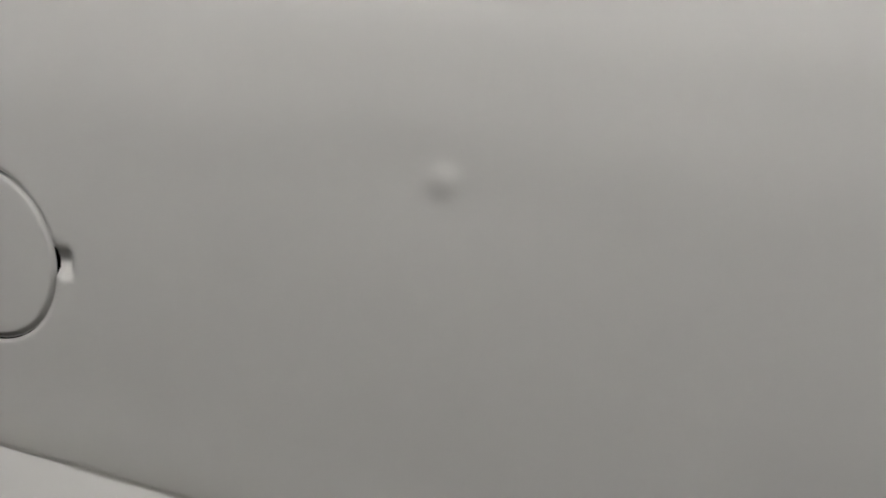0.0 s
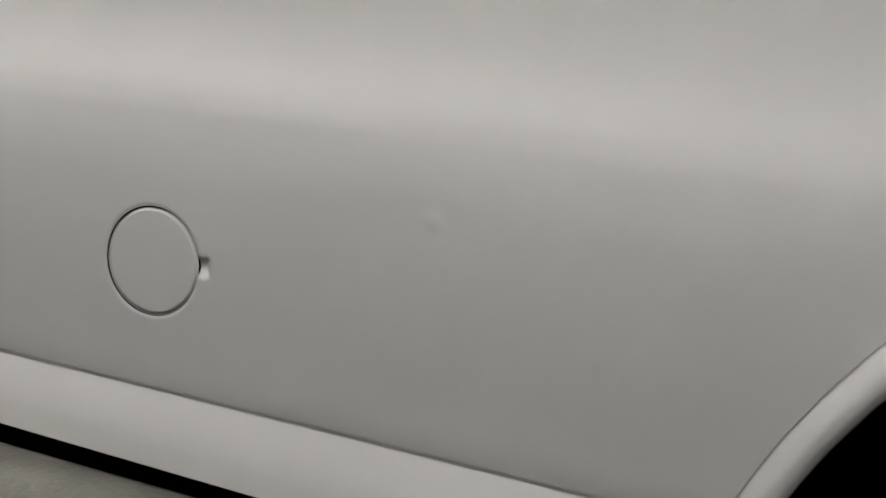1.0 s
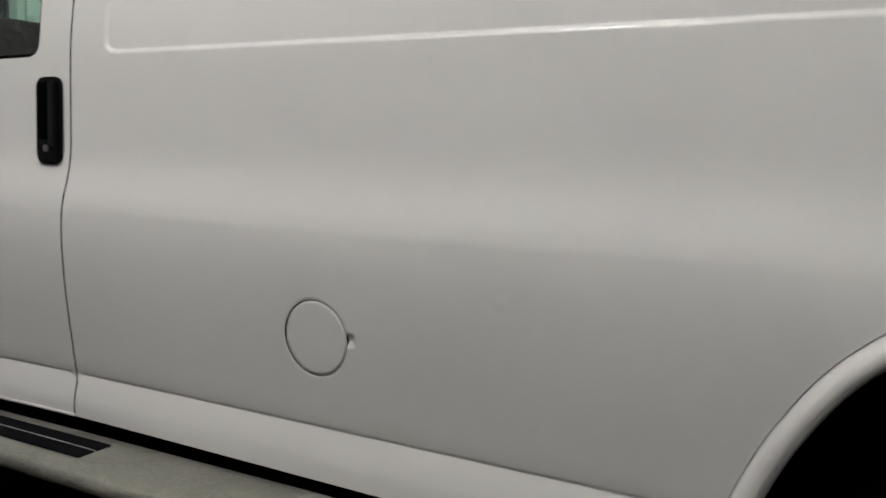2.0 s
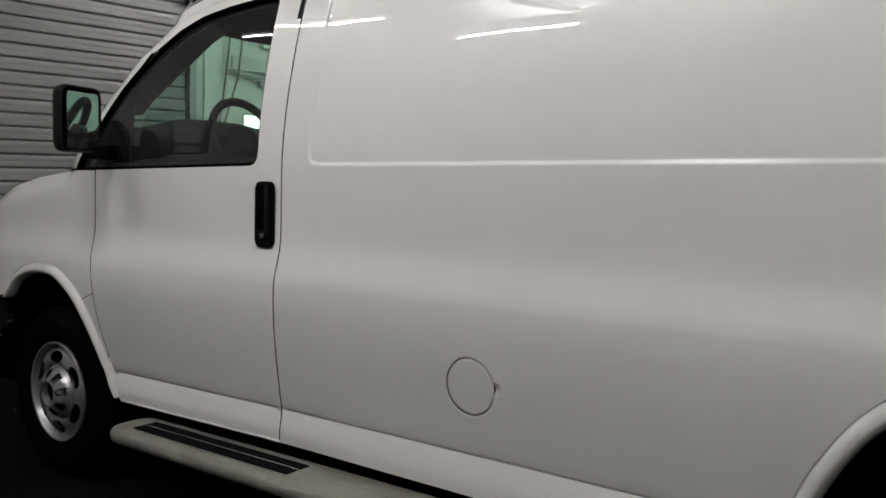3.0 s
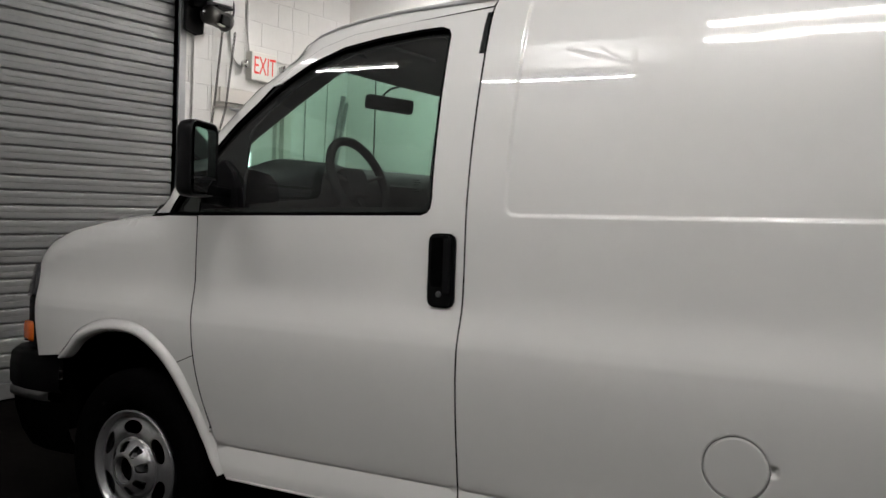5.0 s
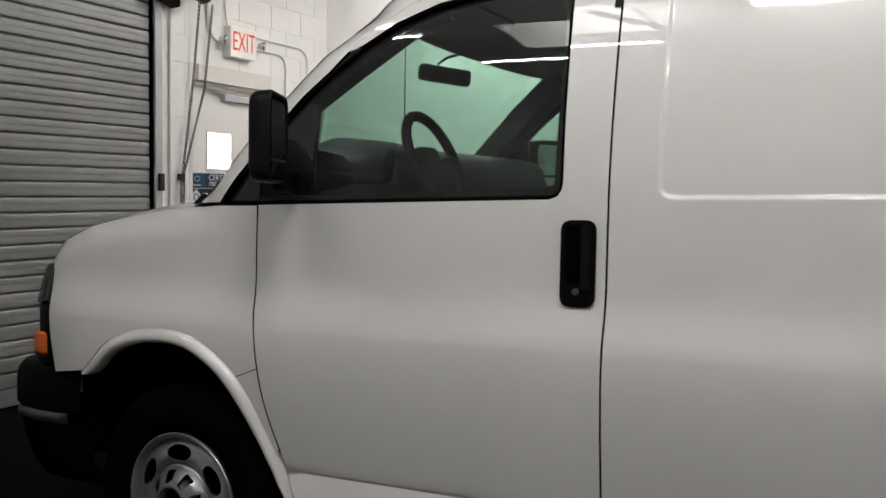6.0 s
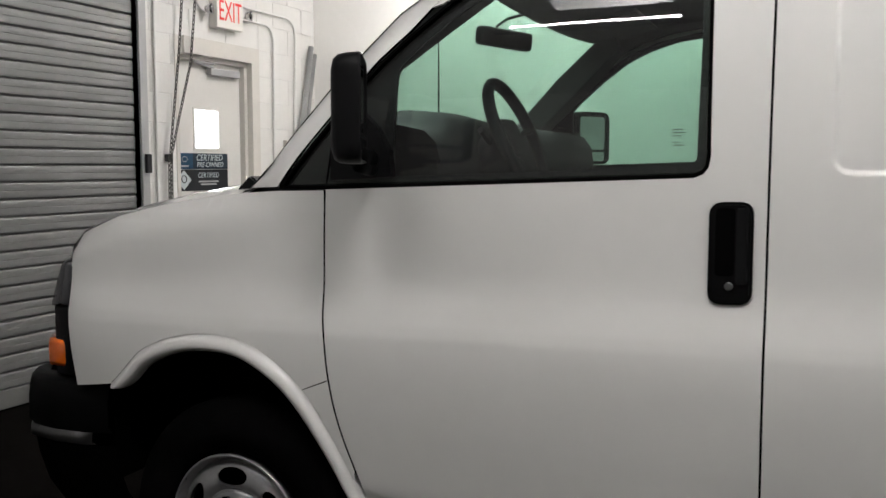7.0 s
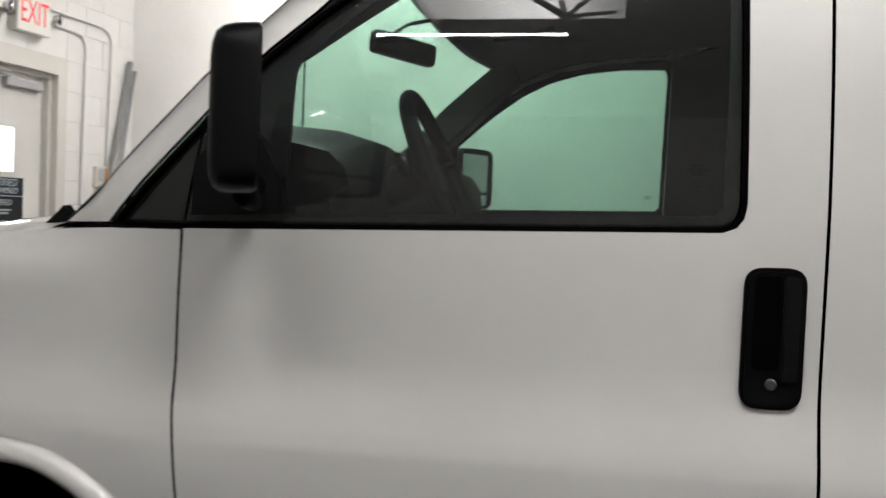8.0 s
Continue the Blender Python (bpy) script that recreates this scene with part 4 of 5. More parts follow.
def flank(right, van):
    """One flank: fender, door, pillar, cargo side, with gaps between them and a dark layer behind the gaps."""
    fender_top = [(x, float(HOOD_EDGE(x))) for x in (-0.605, -0.53, -0.44, -0.33, -0.24, -0.14, -0.06, 0.04, 0.10, 0.155)]
    fender = [(-0.563, 0.738), (-0.577, 0.85), (-0.590, 0.96), (-0.598, 1.07), (-0.606, 1.13)] + fender_top + [(0.24, 1.313), (0.304, 1.313)] + [(x - GAP, z) for x, z in SHUT[1:] if z > 0.556] + [p for p in reversed(outward(ARCH, 0.0118)) if (p[1] > 0.742 or p[0] > 0) and p[1] > 0.545]
    fender = [p for i, p in enumerate(fender) if i == 0 or math.dist(p, fender[i - 1]) > 0.004]
    sheet("front_fender", fender, PAINT, van, right=right, label="white front fender")
    cut = [p for p in SHUT if p[1] > 0.398]
    rear = smooth_line([(1.389, 0.397), (1.389, 0.6), (1.389, 0.9), (1.389, 1.2), (1.389, 1.5), (1.389, 1.8), (1.389, 1.964)], 2)
    door = [(x + GAP, z) for x, z in cut] + [(0.52, 0.397)] + rear + HEADER[-2::-1] + [(x, z) for x, z in PILLAR[6:]] + APERTURE[len(PILLAR):]
    d = sheet("front_door", door, PAINT, van, right=right, label="white front door")
    door_handle(right, d)
    hem = [(x, (WIDTH - edge_y(x, 0.402) - 0.001) if right else edge_y(x, 0.402) + 0.001, 0.4005) for x in np.linspace(0.475, 1.386, 24)]
    part("door_hem", sweep(hem, 0.0045, 6), PAINT, d, smooth=True)
    pillar = RAIL + [(1.389, 1.9705)] + [(x, z + 0.0008) for x, z in HEADER[-2::-1]] + [(x, z + 0.006) for x, z in PILLAR[5::-1]]
    sheet("windshield_pillar", pillar, PAINT, van, right=right, label="white windshield pillar")
    x0 = 1.3945
    arch = outward(REAR_ARCH, 0.0118)
    cargo = [(x0, 0.398)] + arch + [(REAR_END - 0.01, 0.398), (REAR_END, 0.6), (REAR_END, 1.5), (REAR_END - 0.06, 1.985), (REAR_END - 0.08, 2.006), (3.5, 2.018), (1.86, 2.011), (1.67, 2.006), (x0 + 0.001, 1.996), (x0, 1.5)]
    holes = [] if right else [circle(2.205, 0.713, 0.0840, 72)]
    rings = [] if right else [p for r in (0.0860, 0.0882, 0.0912, 0.096) for p in circle(2.205, 0.713, r, 72)]
    sheet("cargo_side", cargo, PAINT, van, holes, right=right, label="white windowless cargo side panel", extra=rings)
    if not right:
        lid_side = lambda x, z: flat_skin(x, z) + 0.0012 + 0.0035 * np.exp(-((np.hypot(x - 2.205, z - 0.713) - 0.0822) / 0.0030) ** 2)
        sheet("fuel_door", circle(2.2045, 0.7124, 0.0826, 72), PAINT, van, label="round white fuel filler door", side=lid_side, normal=slope_normal(lid_side), extra=[p for r in (0.0806, 0.0785, 0.0758, 0.072) for p in circle(2.205, 0.713, r, 72)])
    # an added dark sheet: the shade seen through the gaps and below the sill
    backing = [(-0.48, 0.95), (-0.30, 1.05), (0.2, 1.05), (0.25, 1.29), (1.30, 1.31), (1.31, 1.93), (1.4, 1.96), (4.7, 1.96), (4.7, 0.45), (4.05, 0.45), (4.0, 0.95), (3.0, 0.95), (2.95, 0.40), (0.52, 0.40), (0.42, 0.72), (0.30, 0.93)]
    sheet("gap_shade", backing, DARK, van, right=right, offset=0.030, fold=0.002)
    lip(ARCH, right, van)
    lip(REAR_ARCH, right, van)
    # black window surround, glass, and the seal line
    hole = GLAZING_RIGHT if right else GLAZING
    sheet("window_surround", shrink(APERTURE, 0.002 if right else -0.004), TRIM, van, [hole], right=right, offset=0.006 if right else 0.030, label="black window surround", fold=0.024 if right else 0.010)
    if not right:
        sheet("window_seal", shrink(APERTURE, 0.001), RUBBER, van, [shrink(APERTURE, 0.009)], offset=0.005, label="black rubber window seal", fold=0.022)
    pane = sheet("side_window", shrink(hole, -0.004) if right else shrink(APERTURE, 0.006), GLASS, van, right=right, offset=0.014, fold=0.004, label="green tinted side window", side=glass_skin, normal=slope_normal(glass_skin))
    pane.visible_shadow = False
    side_mirror(right, van)
    sheet("gap_seal", [(1.372, 1.818), (1.3895, 1.818), (1.3895, 1.948), (1.376, 1.948)], TRIM, van, right=right, offset=-0.003, fold=0.012)
    sheet("corner_seam", [(0.307, 1.330), (0.312, 1.330), (0.338, 1.50), (0.334, 1.51)], DARK, van, right=right, offset=0.0048, fold=0.002)
    sheet("panel_seam", [(0.248, 0.790), (0.325, 0.820), (0.324, 0.8225), (0.247, 0.7925)], TRIM, van, right=right, offset=-0.0006, fold=0.004)


GLAZING = [(0.49, 1.345), (1.222, 1.356), (1.238, 1.37), (1.240, 1.62), (1.236, 1.874), (1.218, 1.891), (1.15, 1.890), (1.00, 1.876), (0.88, 1.854), (0.765, 1.811), (0.655, 1.749), (0.56, 1.678), (0.500, 1.624), (0.49, 1.60)]
GLAZING_RIGHT = [(0.47, 1.372), (1.222, 1.380), (1.236, 1.392), (1.240, 1.860), (1.228, 1.882), (1.08, 1.884), (0.94, 1.872), (0.82, 1.842), (0.72, 1.797), (0.615, 1.728), (0.52, 1.652), (0.475, 1.61)]


def flat_skin(x, z):
    return along(SECTION_C, z) + along(PLAN_C, x)


def glass_skin(x, z):
    return flat_skin(x, z) + 0.018 * (z - 1.36) + 0.25 * np.maximum(0, 1.58 - z) ** 2


def slope_normal(side):
    def normal(x, z):
        e = 0.0008
        dx, dz = (side(x + e, z) - side(x - e, z)) / (2 * e), (side(x, z + e) - side(x, z - e)) / (2 * e)
        n = np.stack([dx, -np.ones_like(dx), dz], -1)
        return n / np.linalg.norm(n, axis=-1)[..., None]
    return normal


def edge_y(x, z):
    return float(skin(np.array([x]), np.array([z]))[0])


def across(x, z, rise, n=15, power=2.4, sink=0.0):
    """A row from flank to flank at one station, crowned in the middle."""
    y0 = edge_y(x, z) + sink
    out = []
    for k in range(n):
        t = -1 + 2 * k / (n - 1)
        t = math.copysign(abs(t) ** 0.75, t)
        out.append((x, WIDTH / 2 + t * (WIDTH / 2 - y0), z + rise * (1 - abs(t) ** power)))
    return out


def cargo_van():
    van = empty("cargo_van", Matrix(), "white windowless cargo van parked indoors", "van")
    for right in (False, True):
        flank(right, van)
        for x in (0.0, REAR_AXLE):
            wheel(x, right, van)
    # roof with its gutter rails
    part("roof", loft([across(x, z, r, 21, 3.0) for x, z, r in ((0.735, 1.918, 0.055), (0.83, 1.949, 0.07), (0.93, 1.968, 0.085), (1.06, 1.983, 0.095), (1.40, 1.997, 0.10), (1.86, 2.012, 0.10), (3.5, 2.019, 0.10), (4.6, 2.012, 0.09), (4.77, 2.008, 0.07))]), PAINT, van, "white roof", smooth=True)
    for right in (False, True):
        line = [(x, (WIDTH - edge_y(x, z) + 0.004) if right else edge_y(x, z) - 0.004, z + 0.004) for x, z in resample(RAIL[7:] + [(1.67, 2.007), (1.86, 2.012), (3.5, 2.019), (4.77, 2.008)], 60)]
        part("drip_rail", sweep(line, [0.001 + 0.0085 * min(1.0, (i / 14) ** 0.8) for i in range(len(line))], 8), GREYBOX, van, "grey roof drip rail", smooth=True)
        line = [(x - 0.004, (WIDTH - edge_y(x, z) - 0.012) if right else edge_y(x, z) + 0.012, z + 0.003) for x, z in RAIL[:10]]
        part("windshield_seal", sweep(line, 0.0042, 8), TRIM, van, "black windshield seal", smooth=True)
    # hood
    rows = []
    for x, r in ((-0.735, 0.02), (-0.705, 0.035), (-0.655, 0.045), (-0.57, 0.05), (-0.43, 0.052), (-0.25, 0.055), (-0.06, 0.056), (0.03, 0.056)):
        z = float(HOOD_EDGE(max(x, -0.675))) - (0.05 if x < -0.715 else 0.02 if x < -0.675 else 0)
        bulge = 0.10 * float(ease(-x, 0.15, 0.68))
        rows.append([(px - bulge * (1 - abs(py - 1) ** 3.5), py, pz) for px, py, pz in across(x, z, r, 21, 4.0)])
    part("hood", loft(rows), PAINT, van, "white sloping hood", smooth=True)
    # windshield and cowl
    rows = []
    for t in np.linspace(0, 1, 9):
        row = []
        for k in range(17):
            u = -1 + 2 * k / 16
            i = t * 8
            px, pz = np.interp(i, range(9), [p[0] for p in RAIL[:9]]), np.interp(i, range(9), [p[1] for p in RAIL[:9]])
            y0 = edge_y(px, pz) + 0.012
            bow = (1 - u * u)
            row.append((px - (0.04 + 0.09 * t) * (1 - abs(u) ** 3), WIDTH / 2 + u * (WIDTH / 2 - y0), pz + 0.008 * bow * t + 0.004))
        rows.append(row)
    ws = part("windshield", loft(rows), SHIELD, van, "clear laminated windshield", smooth=True)
    ws.visible_shadow = False
    top = rows[-1]
    part("roof_header", loft([top, [(p[0] + 0.035, p[1], p[2] + 0.022) for p in top], [(x, y, z) for x, y, z in across(0.735, 1.918, 0.055, 17, 3.0)]]), PAINT, van, "white roof front edge", smooth=True)
    base = rows[0]
    part("cowl", loft([[(p[0], p[1], p[2] - 0.004) for p in base], [(p[0] - 0.03, p[1], p[2] - 0.012) for p in base], [(0.0, p[1], p[2] - 0.02) for p in base]]), TRIM, van, "black cowl grille", smooth=True)
    for right in (False, True):
        q = [(-0.062, 1.300), (-0.052, 1.316), (-0.022, 1.343), (-0.008, 1.357), (0.004, 1.350), (0.03, 1.330), (0.12, 1.318), (0.09, 1.300)]
        y0 = 0.095
        m = Matrix.Translation((0, WIDTH - y0, 0)) @ Matrix.Diagonal((1, -1, 1, 1)) if right else Matrix.Translation((0, y0, 0))
        part("cowl_end", plate(q, 0.08, m, 0.006), TRIM, van, "black cowl end cap")
    part("wiper", sweep([(-0.045, 0.22, 1.345), (-0.03, 0.26, 1.362), (0.0, 0.32, 1.366), (0.03, 0.5, 1.385), (0.045, 0.9, 1.40)], 0.009, 8), TRIM, van, smooth=True)
    part("antenna", sweep([(-0.045, 1.62, 1.28), (-0.045, 1.62, 2.2)], [0.006, 0.0022], 6), TRIM, van, "thin black radio antenna")
    front(van)
    tail(van)
    steps(van)
    cab(van)
    # the whole body leans nose-down on its upright wheels and stands a little askew
    lean = Matrix(((1, -SKEW, 0, 0), (0, 1, 0, 0), (RAKE, 0, 1, 0), (0, 0, 0, 1)))
    for ob in van.children_recursive:
        if ob.type == "MESH" and not ob.parent.name.startswith("wheel"):
            ob.data.transform(lean)
    return van


def front(van):
    """Nose panel, grille, lamps and bumper."""
    def piece(name, bm, mat, label="", smooth=False):
        reach = 1.0 if "bumper" in name or name == "air_dam" else 1.55
        for v in bm.verts:
            v.co.x = -0.60 + (v.co.x + 0.535) * (reach if v.co.x < -0.535 else 1.0)
        return part(name, bm, mat, van, label, smooth)

    rows = []
    for z, x, y in ((0.74, -0.655, 0.06), (0.80, -0.665, 0.06), (0.95, -0.675, 0.06), (1.05, -0.672, 0.07), (1.10, -0.655, 0.08)):
        rows.append([(-0.535 - (-0.535 - x) * (1 - abs(u) ** 4), WIDTH / 2 + u * (WIDTH / 2 - y + 0.03), z) for u in np.linspace(-1, 1, 21)])
    piece("nose_panel", loft(rows), PAINT, "white nose panel", smooth=True)
    piece("grille", box((-0.695, 0.45, 0.82), (-0.672, 1.55, 1.06), 0.01), TRIM, "black plastic grille")
    for z in (0.86, 0.90, 0.98, 1.02):
        piece("grille_bar", box((-0.702, 0.46, z - 0.006), (-0.694, 1.54, z + 0.006)), TRIM)
    for right in (False, True):
        k = Matrix.Translation((0, WIDTH, 0)) @ Matrix.Diagonal((1, -1, 1, 1)) if right else Matrix()

        def lamp(name, z0, z1, mat, label, grow=0.0):
            rows = []
            for z, s in ((z0, 0.7), (z0 + 0.012, 1.0), ((z0 + z1) / 2, 1.04), (z1 - 0.015, 1.0), (z1, 0.6)):
                back = 0.035 * (z - z0) / (z1 - z0) if name == "headlight" else 0.0
                rows.append([k @ Vector((p[0] + (back if -0.66 < p[0] < -0.55 else 0.0), p[1], p[2])) for p in ((-0.534, 0.012 + 0.01 * (1 - s), z), (-0.562 - grow, 0.010 - 0.012 * s, z), (-0.602 - grow, 0.022 - 0.012 * s - grow, z), (-0.645 - grow, 0.085, z), (-0.676 - grow * 0.5, 0.22, z), (-0.686, 0.42, z), (-0.64, 0.42, z), (-0.56, 0.14, z))])
            bm = loft(rows, close=True)
            n = 8
            vs = list(bm.verts)
            bm.faces.new(vs[:n])
            bm.faces.new(vs[-n:])
            bmesh.ops.recalc_face_normals(bm, faces=bm.faces)
            return piece(name, bm, mat, label, smooth=True)
        lamp("headlight", 0.968, 1.106, LENS, "dark clear headlight")
        lamp("lamp_bezel", 0.752, 0.968, TRIM, "black lamp bezel", -0.006)
        lamp("turn_signal", 0.782, 0.864, AMBER, "orange turn signal", 0.006)
    # bumper: black top cover wrapping round the corners, chrome strip below
    def wrap(o, z, inset=0.0, start=-0.40):
        left = [(start, 0.005 + inset), (-0.50, -0.012 + inset), (-0.62, -0.012 + inset), (-0.735, 0.012 + inset), (-0.80, 0.08 + inset), (-0.84, 0.25)]
        pts = [(x - o, y) for x, y in left] + [(-0.865 - o, 0.6), (-0.87 - o, 1.0)]
        pts = pts + [(x, WIDTH - y) for x, y in reversed(pts[:-1])]
        return [(x, y, z) for x, y in pts]
    prof = ((0.0, 0.742, 0.08), (0.0, 0.746, 0.02), (0.006, 0.729, 0.0), (0.012, 0.68, -0.004), (0.012, 0.605, -0.004), (0.0, 0.585, 0.004))
    piece("bumper_cover", loft([wrap(o, z, i) for o, z, i in prof]), BUMPERBLACK, "black plastic bumper cover", smooth=True)
    prof = ((-0.004, 0.585, 0.002), (0.008, 0.581, -0.004), (0.010, 0.553, -0.004), (0.0, 0.545, 0.004))
    piece("bumper_bar", loft([wrap(o, z, i, -0.47) for o, z, i in prof]), DULLMETAL, "dull metal bumper bar", smooth=True)
    prof = ((-0.004, 0.545, 0.006), (-0.010, 0.49, 0.012), (-0.03, 0.40, 0.03), (-0.06, 0.33, 0.06))
    piece("air_dam", loft([wrap(o, z, i) for o, z, i in prof]), DARK, "black lower air dam", smooth=True)


def tail(van):
    rows = [[(REAR_END + 0.02 * (1 - abs(u) ** 4), WIDTH / 2 + u * (WIDTH / 2 - y), z) for u in np.linspace(-1, 1, 15)] for z, y in ((0.42, 0.04), (0.7, 0.03), (1.0, 0.02), (1.3, 0.04), (1.7, 0.10), (1.99, 0.2))]
    part("rear_door", loft(rows), PAINT, van, "white rear doors", smooth=True)
    rows = rows[-1:] + [[(x - 0.07, y, z + 0.10) for x, y, z in rows[-1]]]
    part("rear_header", loft(rows), PAINT, van, smooth=True)
    part("rear_bumper", box((REAR_END, 0.05, 0.42), (REAR_END + 0.14, 1.95, 0.60), 0.03), CHROME, van, "plain rear bumper")
    # underbody and wheel housings carry the shade beneath the van in their colour
    part("chassis", box((-0.5, 0.35, 0.30), (4.7, 1.65, 0.62)), DARK, van, "underbody coloured as deep shade")
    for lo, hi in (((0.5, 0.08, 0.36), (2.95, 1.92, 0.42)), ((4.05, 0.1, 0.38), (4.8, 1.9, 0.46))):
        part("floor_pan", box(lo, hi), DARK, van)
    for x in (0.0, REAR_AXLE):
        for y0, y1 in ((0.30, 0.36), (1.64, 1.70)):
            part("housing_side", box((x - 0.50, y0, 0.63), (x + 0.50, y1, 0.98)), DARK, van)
        part("housing_top", box((x - 0.52, 0.06, 0.985), (x + 0.52, 1.94, 1.02)), DARK, van, "wheel housing coloured as deep shade")
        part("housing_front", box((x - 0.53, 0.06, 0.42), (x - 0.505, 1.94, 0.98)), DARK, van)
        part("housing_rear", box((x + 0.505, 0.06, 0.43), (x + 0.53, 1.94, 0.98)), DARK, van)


def steps(van):
    """Tubular running boards with black tread pads."""
    for right in (False, True):
        k = Matrix.Translation((0, WIDTH, 0)) @ Matrix.Diagonal((1, -1, 1, 1)) if right else Matrix()
        rows = []
        for x, g in ((0.592, 0.25), (0.599, 0.55), (0.617, 0.80), (0.650, 0.95), (0.70, 1.0), (1.5, 1.0), (2.4, 1.0), (3.00, 1.0), (3.04, 0.9), (3.06, 0.5)):
            c, w = -0.066, 0.114
            o = [(c + w * g * math.copysign(abs(math.cos(q)) ** 0.6, math.cos(q)), 0.322 + 0.036 * min(1, g * 1.1) * math.copysign(abs(math.sin(q)) ** 0.7, math.sin(q))) for q in [2 * math.pi * j / 24 for j in range(24)]]
            rows.append([k @ Vector((x, y, z)) for y, z in o])
        bm = loft(rows, close=True)
        vs = list(bm.verts)
        bm.faces.new(vs[:24])
        bm.faces.new(vs[-24:])
        bmesh.ops.recalc_face_normals(bm, faces=bm.faces)
        board = part("running_board", bm, BOARD, van, "dull metal running board", smooth=True)
        for i, (y0, y1) in enumerate(((-0.130, -0.084), (-0.074, -0.028))):
            pad = plate([(0.73, y0), (1.57, y0), (1.57, y1), (0.73, y1)], 0.004)
            bmesh.ops.transform(pad, matrix=k @ Matrix.Translation((0, 0, 0.3575)) @ Matrix(((1, 0, 0, 0), (0, 0, 1, 0), (0, 1, 0, 0), (0, 0, 0, 1))), verts=pad.verts)
            bmesh.ops.recalc_face_normals(pad, faces=pad.faces)
            part("tread_pad", pad, TREAD, board, "black rubber tread pad")
        bm = box((0.73, -0.0815, 0.3570), (1.57, -0.0765, 0.3625), 0.001, 1)
        bmesh.ops.transform(bm, matrix=k, verts=bm.verts)
        part("tread_strip", bm, CHROME, board, "thin bright strip between the pads")
        for x in (0.85, 1.75, 2.75):
            bm = box((x - 0.03, 0.03, 0.300), (x + 0.03, 0.30, 0.350))
            bmesh.ops.transform(bm, matrix=k, verts=bm.verts)
            part("mount", bm, DARK, board)


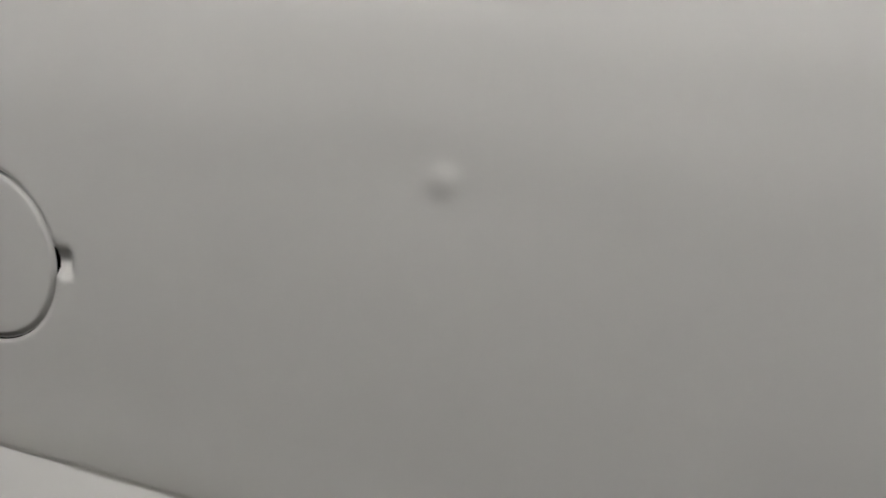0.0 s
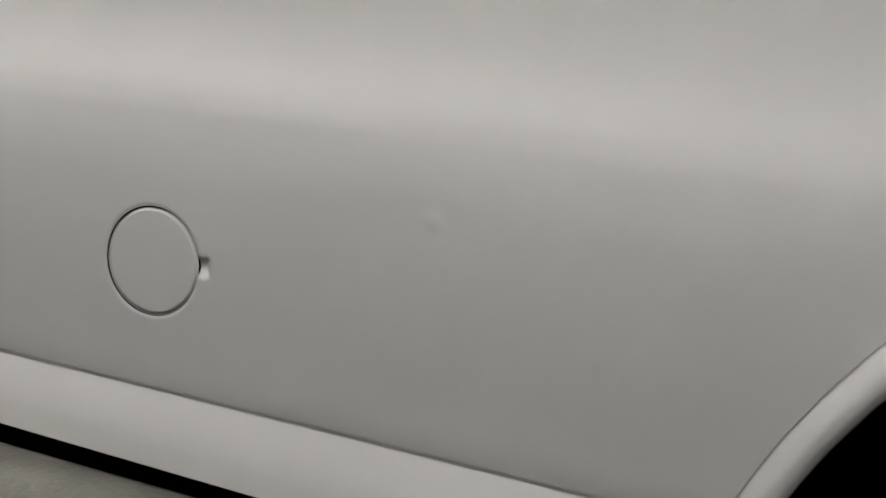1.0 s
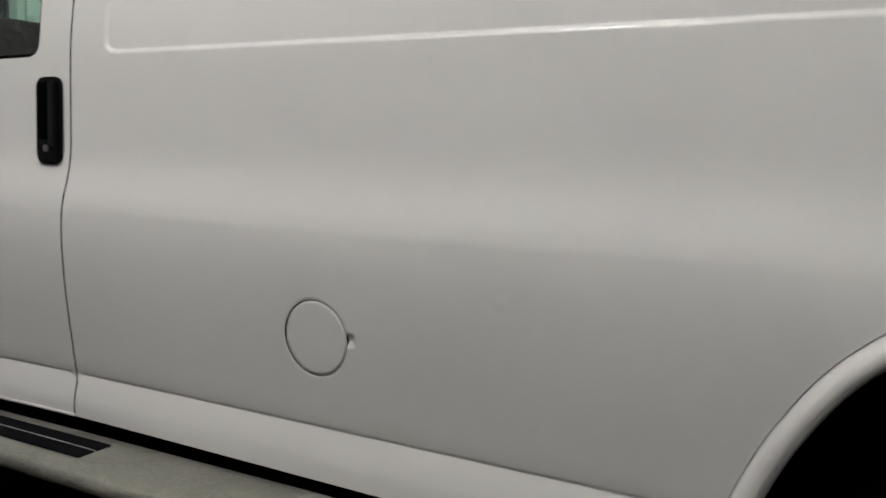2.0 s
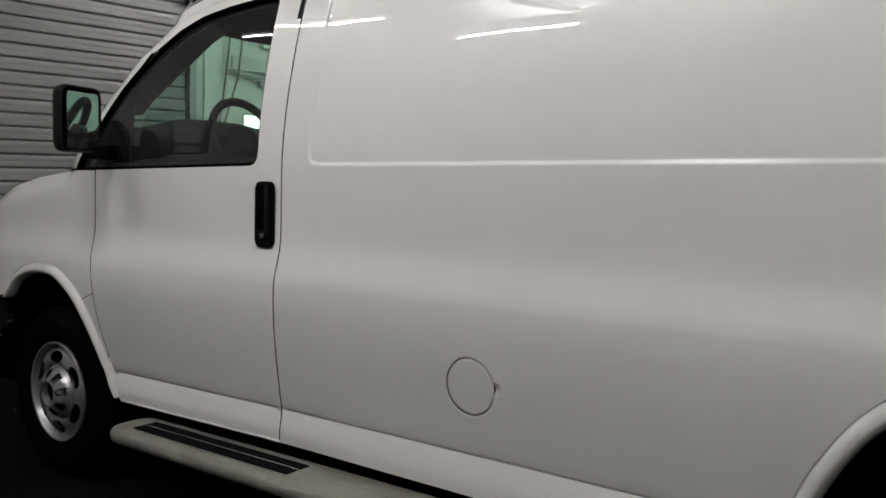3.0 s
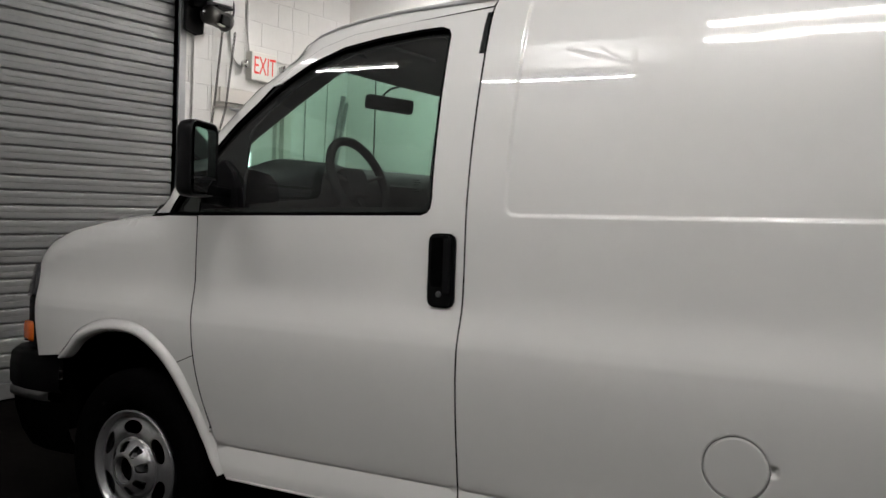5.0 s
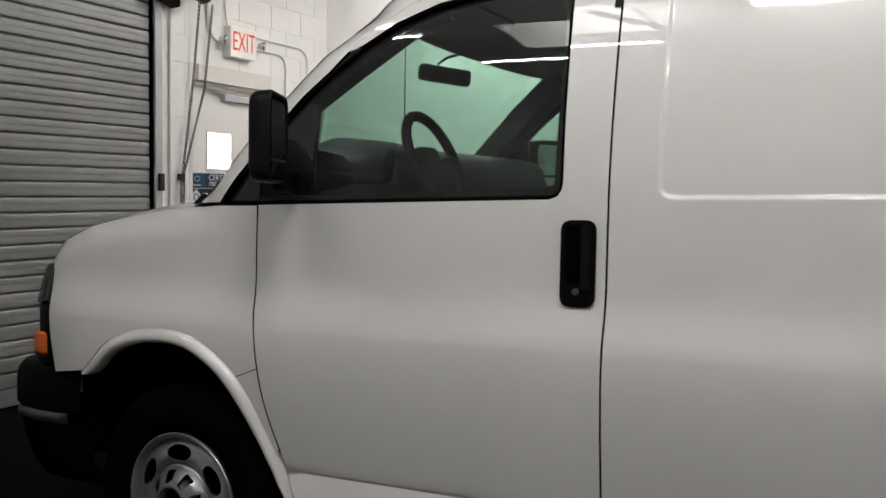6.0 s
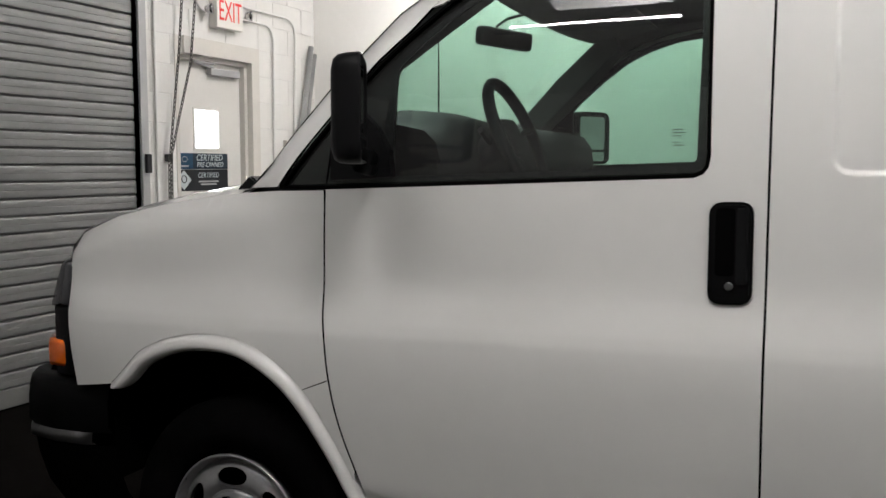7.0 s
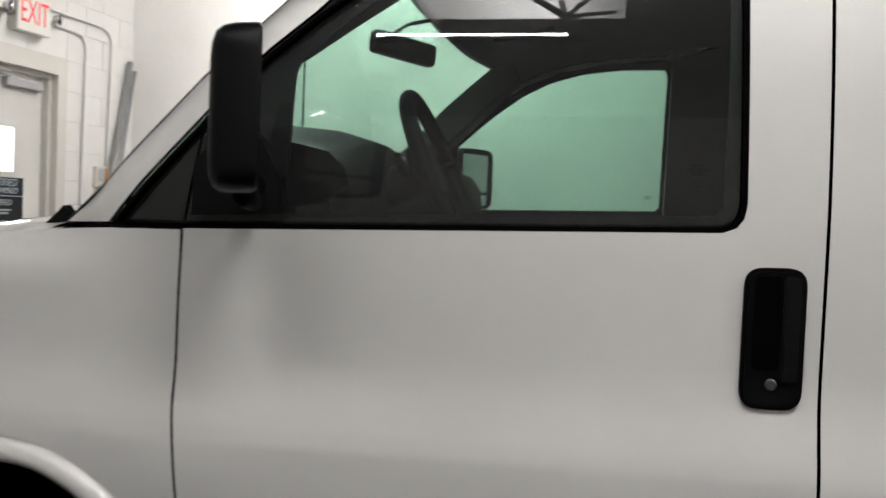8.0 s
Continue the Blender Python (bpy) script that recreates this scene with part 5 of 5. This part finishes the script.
def cab(van):
    """What shows through the windows."""
    # dashboard: a rounded shelf from the windshield to the driver
    rows = []
    for y in np.linspace(0.10, 1.90, 31):
        hump = 0.05 * math.exp(-((y - 0.48) / 0.24) ** 4) + 0.036 * float(ease(y, 0.62, 0.9))
        rows.append([(0.11, y, 1.32), (0.215, y, 1.43), (0.275, y, 1.478 + hump * 0.5), (0.36, y, 1.49 + hump), (0.47, y, 1.478 + hump), (0.54, y, 1.462 + hump * 0.9), (0.575, y, 1.43 + hump * 0.5), (0.585, y, 1.38), (0.56, y, 1.30), (0.48, y, 1.10), (0.40, y, 0.95)])
    part("dashboard", loft(rows), INTERIOR, van, "dark grey dashboard", smooth=True)
    part("centre_stack", box((0.46, 0.82, 1.05), (0.58, 1.15, 1.46), 0.03, 3), INTERIOR, van, "dark centre console")
    # steering wheel
    c = Vector((0.685, 0.448, 1.452))
    m = Matrix.Translation(c) @ Matrix.Rotation(radians(-24), 4, "Y")
    ring = [m @ Vector((0, 0.166 * math.cos(q), 0.166 * math.sin(q))) for q in [2 * math.pi * k / 40 for k in range(40)]]
    w = new("steering_wheel")
    w.parent = van
    tagged(w, "dark steering wheel")
    part("grip_ring", sweep(ring, 0.0175, 10, True), INTERIOR, w, smooth=True)
    for q in (0.15, math.pi - 0.15, -math.pi / 2):
        part("spoke", sweep([m @ Vector((-0.03, 0.03 * math.cos(q), 0.03 * math.sin(q))), m @ Vector((0, 0.158 * math.cos(q), 0.158 * math.sin(q)))], 0.016, 8, flat=0.5), INTERIOR, w, smooth=True)
    part("boss", box((-0.05, -0.07, -0.06), (0.0, 0.07, 0.06), 0.02, m=m), INTERIOR, w)
    part("column", sweep([m @ Vector((-0.04, 0, 0)), m @ Vector((-0.25, 0, 0))], 0.045, 12), INTERIOR, van, smooth=True)
    part("stalk", sweep([m @ Vector((-0.07, -0.03, 0.01)), m @ Vector((-0.05, -0.14, 0.04))], 0.009, 8), INTERIOR, van)
    # headliner, pillars and door cards
    part("headliner", loft([[(x, y, z + 0.0) for y, z in ((0.20, 1.912 + s), (0.4, 1.945 + s), (1.0, 1.955 + s), (1.6, 1.945 + s), (1.80, 1.912 + s))] for x, s in ((0.74, -0.01), (0.9, 0.015), (1.2, 0.03), (1.7, 0.035))]), HEADLINER, van, "grey cloth headliner", smooth=True)
    for right in (False, True):
        k = Matrix.Translation((0, WIDTH, 0)) @ Matrix.Diagonal((1, -1, 1, 1)) if right else Matrix()
        def card(name, pts, depth, mat, label=""):
            bm = bmesh.new()
            f = bm.faces.new([bm.verts.new(k @ Vector((x, along(SECTION_C, z) + along(PLAN_C, x) + 0.045, z))) for x, z in pts])
            made = bmesh.ops.extrude_face_region(bm, geom=[f])
            bmesh.ops.translate(bm, vec=(0, -depth if right else depth, 0), verts=[v for v in made["geom"] if isinstance(v, bmesh.types.BMVert)])
            bmesh.ops.recalc_face_normals(bm, faces=bm.faces)
            part(name, bm, mat, van, label)
        card("door_card", [(0.36, 0.50), (1.36, 0.50), (1.36, 1.355), (0.36, 1.345)], 0.06, INTERIOR, "dark inner door panel")
        card("pillar_trim", [(1.25, 1.35), (1.46, 1.35), (1.46, 1.95), (1.25, 1.91)], 0.05, HEADLINER, "grey pillar trim")
        card("header_trim", [(0.70, 1.83), (0.80, 1.872), (0.92, 1.902), (1.05, 1.915), (1.24, 1.922), (1.24, 1.97), (0.9, 1.96), (0.70, 1.91)], 0.05, HEADLINER)
        if not right:
            card("front_pillar_trim", [(0.31, 1.545), (0.375, 1.60), (0.54, 1.712), (0.70, 1.818), (0.82, 1.872), (0.78, 1.908), (0.70, 1.883), (0.52, 1.762), (0.36, 1.612)], 0.15, HEADLINER, "grey windshield pillar trim")
        else:
            card("front_pillar_trim", [(0.10, 1.40), (0.22, 1.40), (0.53, 1.665), (0.72, 1.84), (0.70, 1.92), (0.64, 1.885), (0.55, 1.815), (0.46, 1.742), (0.33, 1.62), (0.19, 1.485)], 0.15, HEADLINER, "grey windshield pillar trim")
    part("header_rail", loft([[(0.70 - 0.145 * (1 - abs(y - 1) ** 3) + d, y, 1.875 + h) for y in np.linspace(0.18, 1.82, 15)] for d, h in ((0.012, 0.014), (0.0, 0.004), (0.004, -0.004), (0.03, -0.004), (0.12, 0.022), (0.24, 0.05), (0.36, 0.065))]), HEADLINER, van, "grey trim above the windshield", smooth=True)
    part("bulkhead", box((1.62, 0.19, 0.50), (1.66, 1.81, 1.88)), HEADLINER, van, "dark partition behind the seats")
    for y in (0.48, 1.52):
        seat = new("seat")
        seat.parent = van
        tagged(seat, "dark vinyl bucket seat")
        part("cushion", box((0.85, y - 0.25, 0.72), (1.38, y + 0.25, 0.90), 0.05, 3), INTERIOR, seat, smooth=True)
        part("base", box((0.92, y - 0.2, 0.45), (1.32, y + 0.2, 0.73)), DARK, seat)
        part("backrest", box((-0.07, y - 0.24, 0.0), (0.06, y + 0.24, 0.52), 0.05, 3, m=Matrix.Translation((1.40, 0, 0.84)) @ Matrix.Rotation(radians(14), 4, "Y")), INTERIOR, seat, smooth=True)
    # rear-view mirror and sun visor
    rv = new("rear_view_mirror")
    rv.parent = van
    tagged(rv, "black rear-view mirror")
    part("case", box((-0.03, -0.112, -0.033), (0.012, 0.112, 0.031), 0.018, 3, m=Matrix.Translation((0.482, 0.958, 1.808)) @ Matrix.Rotation(radians(-38), 4, "Z") @ Matrix.Rotation(radians(-5), 4, "X")), TRIM, rv, smooth=True)
    part("stem", sweep([(0.462, 0.95, 1.825), (0.452, 0.95, 1.85), (0.49, 0.95, 1.872), (0.56, 0.96, 1.885)], 0.0055, 8), TRIM, rv)
    for y in (0.45, 1.55):
        part("sun_visor", box((-0.02, -0.24, -0.008), (0.17, 0.24, 0.008), 0.006, m=Matrix.Translation((0.70, y, 1.895)) @ Matrix.Rotation(radians(-10), 4, "Y")), HEADLINER, van, "folded sun visor")
    for z0, x1 in ((1.436, 1.206), (1.429, 1.212), (1.422, 1.204), (1.408, 1.199), (1.401, 1.209)):
        y0 = float(glass_skin(np.array([1.2]), np.array([z0]))[0]) + 0.0185
        part("window_marking", box((1.184, y0, z0), (x1, y0 + 0.0006, z0 + 0.002)), BLACKSTEEL, van, "small faint printed mark on the glass")

    for z0, x1 in ((1.432, 1.212), (1.424, 1.206)):
        y0 = WIDTH - float(glass_skin(np.array([1.2]), np.array([z0]))[0]) - 0.0135
        part("window_marking", box((1.182, y0 - 0.0006, z0), (x1, y0, z0 + 0.003)), BLACKSTEEL, van, "small faint printed mark on the glass")


cargo_van()


# ---- painted blocks of the front wall ----
def blocks():
    w, h, j, z_first = 0.406, 0.2015, 0.005, -0.138
    shapes = {}

    def piece(length, height):
        key = (round(length, 3), round(height, 3))
        if key not in shapes:
            bm = box((-0.004, 0, 0), (-0.0005, key[0], key[1]), 0.0015, 1)
            me = bpy.data.meshes.new("block")
            bm.to_mesh(me)
            bm.free()
            me.materials.append(WALLPAINT)
            shapes[key] = me
        return shapes[key]

    for row in range(int((CEILING - z_first) / h) + 1):
        z0, z1 = max(0.0, z_first + row * h), min(z_first + row * h + h, CEILING) - j
        if z1 - z0 < 0.03:
            continue
        for b0, b1, low in ((ROLL_R + 0.04, DOOR_L - 0.039, 0.0), (DOOR_L - 0.039, DOOR_R + 0.099, DOOR_TOP + 0.121), (DOOR_R + 0.099, RIGHT, 0.0)):
            lo = max(z0, low)
            if z1 - lo < 0.03:
                continue
            b = math.floor((b0 - (w / 2) * (row % 2)) / w) * w + (w / 2) * (row % 2)
            while b < b1:
                l, r = max(b, b0), min(b + w, b1) - j
                if r - l > 0.03:
                    ob = new("block", piece(r - l, z1 - lo))
                    ob.parent = wall_front
                    ob.location = (0.0, l, lo)
                b += w


blocks()
